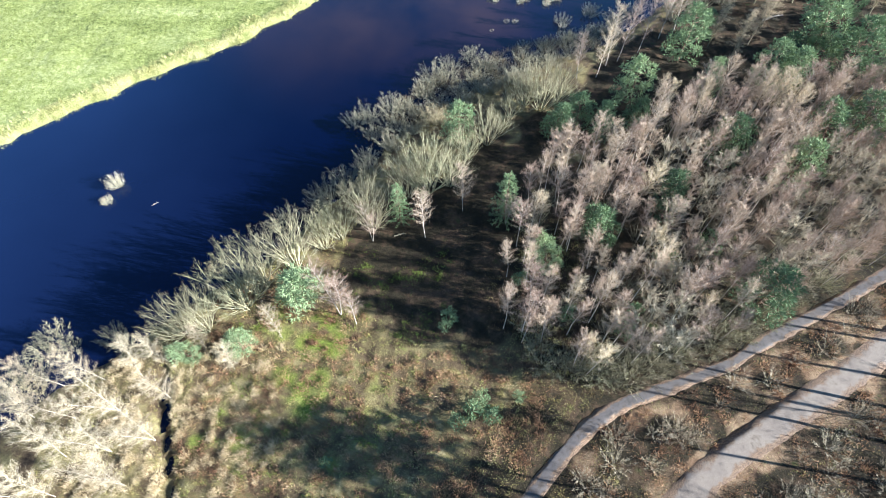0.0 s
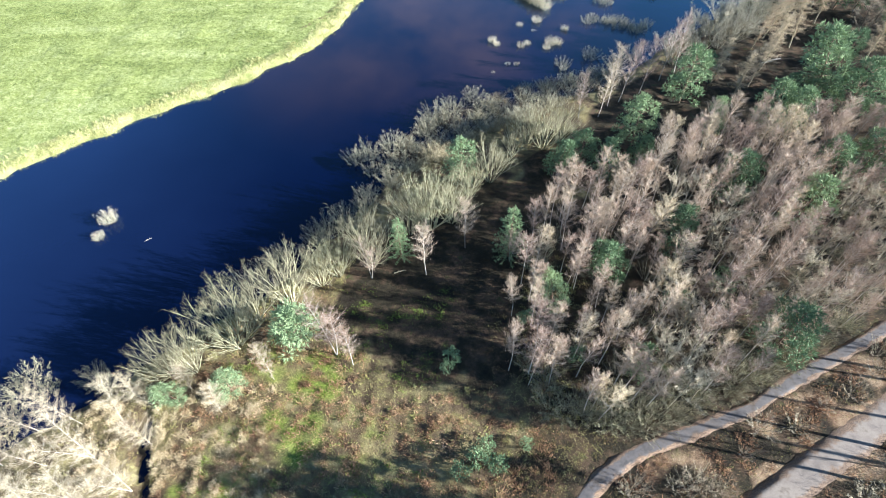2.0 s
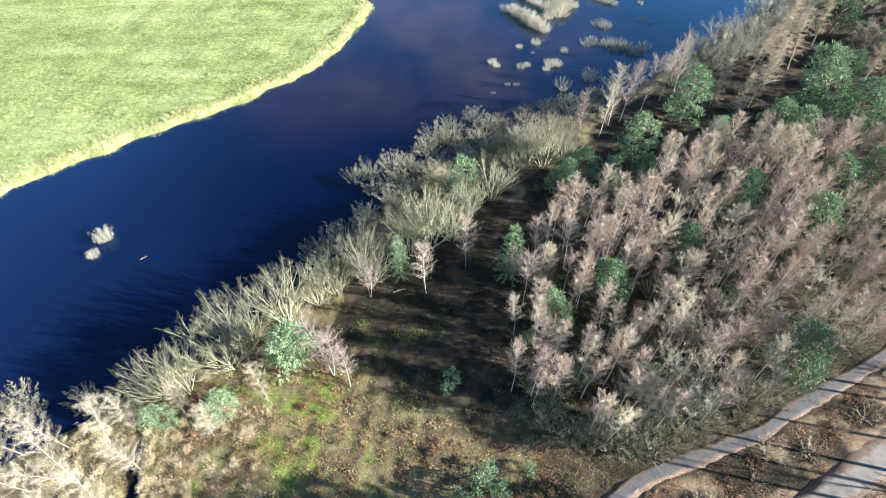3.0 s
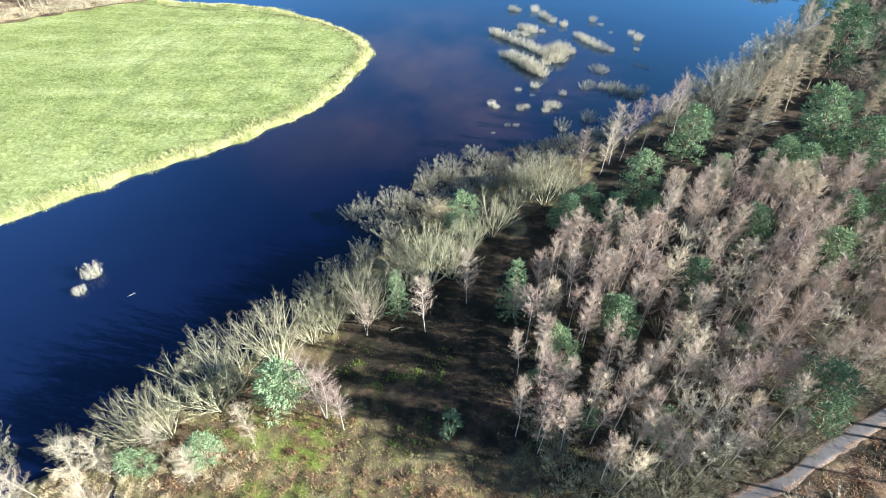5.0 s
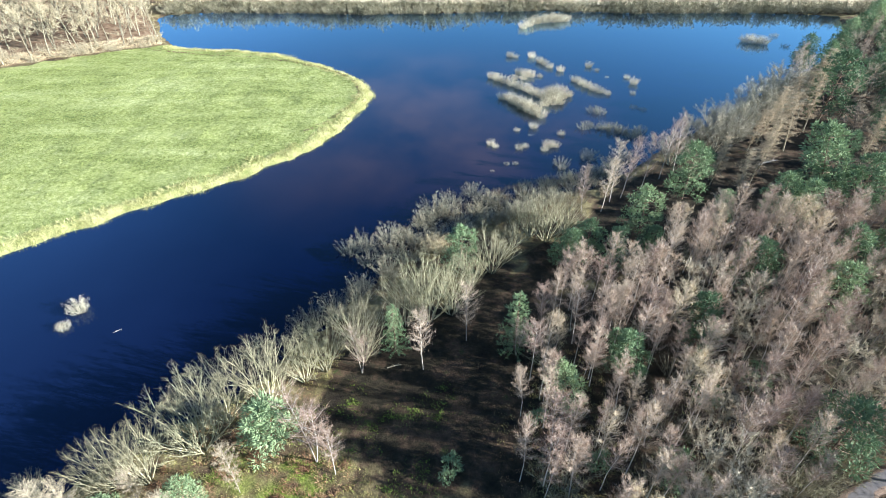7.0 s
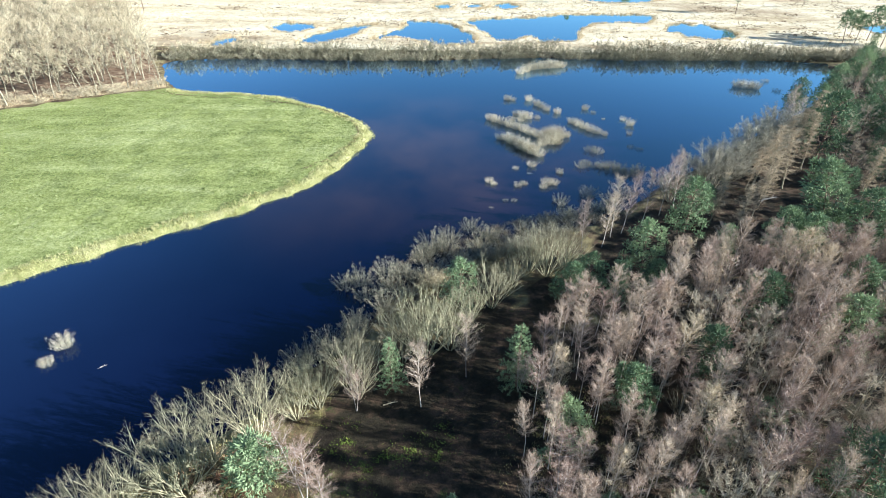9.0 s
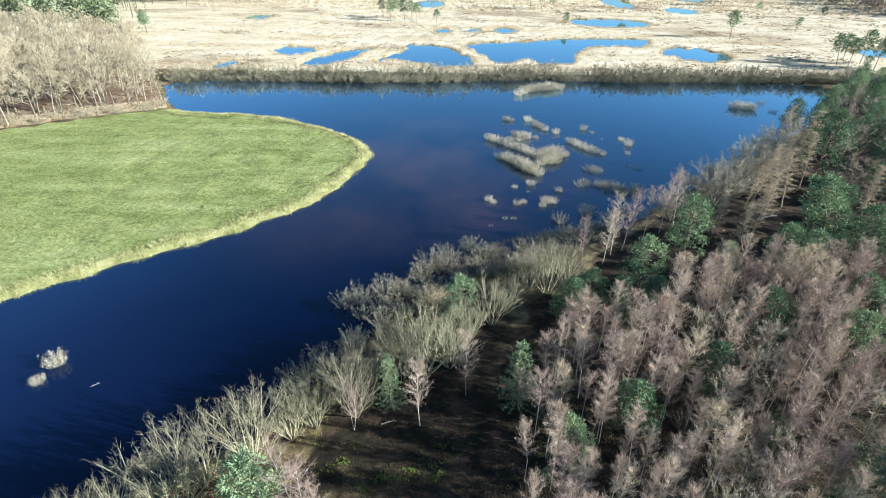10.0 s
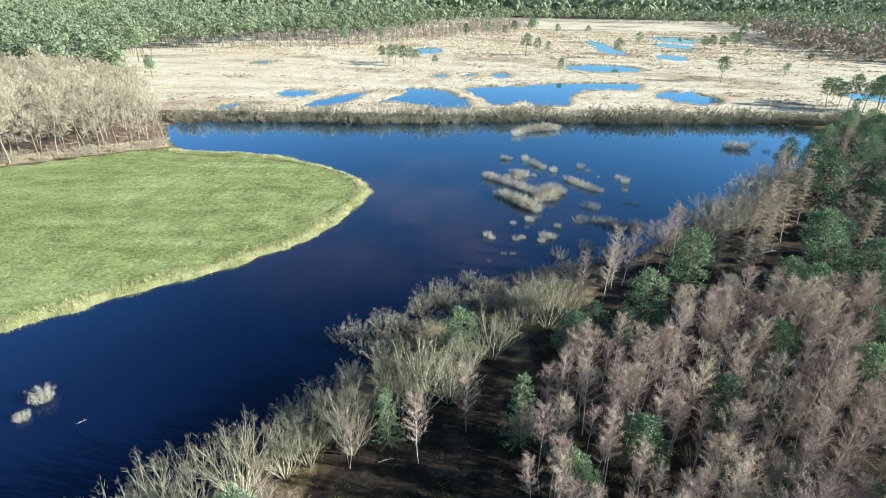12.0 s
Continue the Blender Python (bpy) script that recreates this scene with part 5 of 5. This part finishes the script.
blades("bog_grass", "pale straw-coloured tussocks of bog grass", "grass", sprinkle(-130, 200, 158, 330, 16000, lambda a, b: (shore(a, b) > 0.2) & (signed(a, b, LEFTWOOD) > 2)), M_STRAW, 4, 0.45, 0.3, 0.9, 0.35, 2)
blades("bog_grass", "pale grass on the far side of the bog", "grass", sprinkle(-170, 290, 320, 560, 14000, lambda a, b: (shore(a, b) > 0.5) & (signed(a, b, NEARFOREST) > 2)), M_STRAW, 3, 0.9, 1.0, 0.8, 0.5, 12)
blades("pool_sedge", "pale sedge tussocks along the bog pools", "sedge", sprinkle(-100, 190, 165, 300, 90000, lambda a, b: (shore(a, b) > -0.3) & (shore(a, b) < 1.0)), M_STRAW, 6, 0.8, 0.24, 1.0, 0.3, 16)
blades("heather", "dark brown heather patches on the bog", "heather", sprinkle(-130, 280, 160, 560, 60000, lambda a, b: (shore(a, b) > 0.3) & (signed(a, b, LEFTWOOD) > 2) & (wave(a, b * 1.3, 31, 40.0) > 0.5 - 0.0016 * a)), M_HEATHER, 3, 0.5, 0.5, 0.9, 0.4, 13)
clumps = sprinkle(-22, 9, 3, 27, 1500, lambda a, b: (shore(a, b) > 1.5) & (seg_dist(a, b, PATH_LINE) > 1.4) & (wave(a, b, 15, 7.0) > -0.2) & (signed(a, b, SHADED_GLADE) > 0.5))
blades("bracken", "heaps of brown dead bracken on the clearing", "bracken", clumps, M_BRACKEN, 40, 0.36, 0.06, 0.6, 0.22, 14)
mossy = sprinkle(-20, 6, 6, 30, 1500, lambda a, b: (shore(a, b) > 2) & (wave(a, b, 16, 6.0) > 0.05) & (a < 0.2 * b - 4))
blades("moss", "bright green mossy tufts on the clearing", "moss", mossy, M_MOSS, 30, 0.22, 0.07, 0.6, 0.3, 15)
blades("dead_grass", "brown dead grass and bracken of the clearing", "grass", sprinkle(-33, 14, 4, 34, 18000, lambda a, b: (shore(a, b) > 0.8) & (seg_dist(a, b, PATH_LINE) > 1.1) & (signed(a, b, SHADED_GLADE) > 0)), M_DEADGRASS, 8, 0.22, 0.045, 0.7, 0.12, 3)
heaps = sprinkle(8, 48, 0, 28, 1500, lambda a, b: (seg_dist(a, b, ROAD_LINE) > 1.5) & (seg_dist(a, b, PATH_LINE) > 0.9) & inside(a, b, VERGE) & (wave(a, b, 17, 5.0) > -0.1))
blades("bracken", "orange brown dead bracken between the path and the road", "bracken", heaps, M_BRACKEN, 40, 0.40, 0.07, 0.6, 0.3, 24)
blades("reeds", "brown reeds and sedge standing in the shallows", "reeds", sprinkle(-10, 26, 42, 72, 9000, lambda a, b: inside(a, b, REEDBED) & (wave(a, b, 19, 4.0) > -0.25)), M_REED, 12, 0.9, 0.05, 1.3, 0.3, 25)
blades("wood_edge_grass", "tan dead grass and leaves along the edge of the meadow wood", "grass", sprinkle(-120, -62, 98, 146, 26000, lambda a, b: inside(a, b, LEFTWOOD) & (shore(a, b) > 0.5) & (seg_dist(a, b, MEADOW, True) < 9)), M_STRAW, 4, 0.4, 0.16, 0.7, 0.25, 28)
blades("verge_grass", "brown grass and fallen leaves of the verge", "grass", sprinkle(4, 50, 0, 30, 13000, lambda a, b: (seg_dist(a, b, ROAD_LINE) > 1.3) & (seg_dist(a, b, PATH_LINE) > 0.68)), M_DEADGRASS, 4, 0.18, 0.05, 0.7, 0.12, 4)
blades("shore_grass", "yellow reedy grass fringing the meadow", "grass", sprinkle(-90, -8, 10, 128, 60000, lambda a, b: (inside(a, b, MEADOW)) & (shore(a, b) > -0.5) & (shore(a, b) < 2.6 + 1.0 * wave(a, b, 9, 6))), M_FRINGE, 6, 0.5, 0.10, 1.0, 0.15, 5)
FURROW = [(-64, 119.6), (-53.7, 117.5), (-47.3, 116.7), (-40.9, 115.8), (-34.5, 114.2), (-28.0, 111.4), (-23.2, 108.8), (-19.6, 105.6), (-17.2, 101.6), (-16.0, 97.0), (-16.2, 92.8), (-17.8, 88.6), (-20.0, 84.0), (-22.8, 79.6)]
blades("rough_grass", "dark rough grass along a furrow inside the meadow's edge", "grass", sprinkle(-66, -14, 73, 121, 60000, lambda a, b: (seg_dist(a, b, FURROW) < 0.22 + 0.12 * wave(a, b, 22, 3.0))), M_HEATHER, 5, 0.24, 0.10, 0.5, 0.1, 26)
blades("shore_reeds", "yellow reed tufts off the meadow's far edge", "reeds", sprinkle(-50, -24, 112, 125, 2600, lambda a, b: np.minimum(np.hypot((a + 46.4) / 3.0, (b - 121.3) / 1.0), np.hypot((a + 35.4) / 2.4, (b - 119.3) / 0.9)) < 1), M_FRINGE, 14, 0.5, 0.09, 1.0, 0.25, 27)
blades("straw_tussock", "pale straw tussocks on the clearing", "grass", sprinkle(-30, -14, 4, 20, 330, lambda a, b: (shore(a, b) > 1.2) & (wave(a, b, 12, 6.0) > -0.35)), M_STRAW, 150, 0.40, 0.034, 0.9, 0.2, 6)
blades("meadow_grass", "short green grass of the meadow", "grass", sprinkle(-95, -8, 30, 128, 60000, lambda a, b: inside(a, b, MEADOW) & (shore(a, b) > 1.5) & in_reach(a, b)), M_BLADE, 4, 0.22, 0.10, 0.7, 0.22, 7)
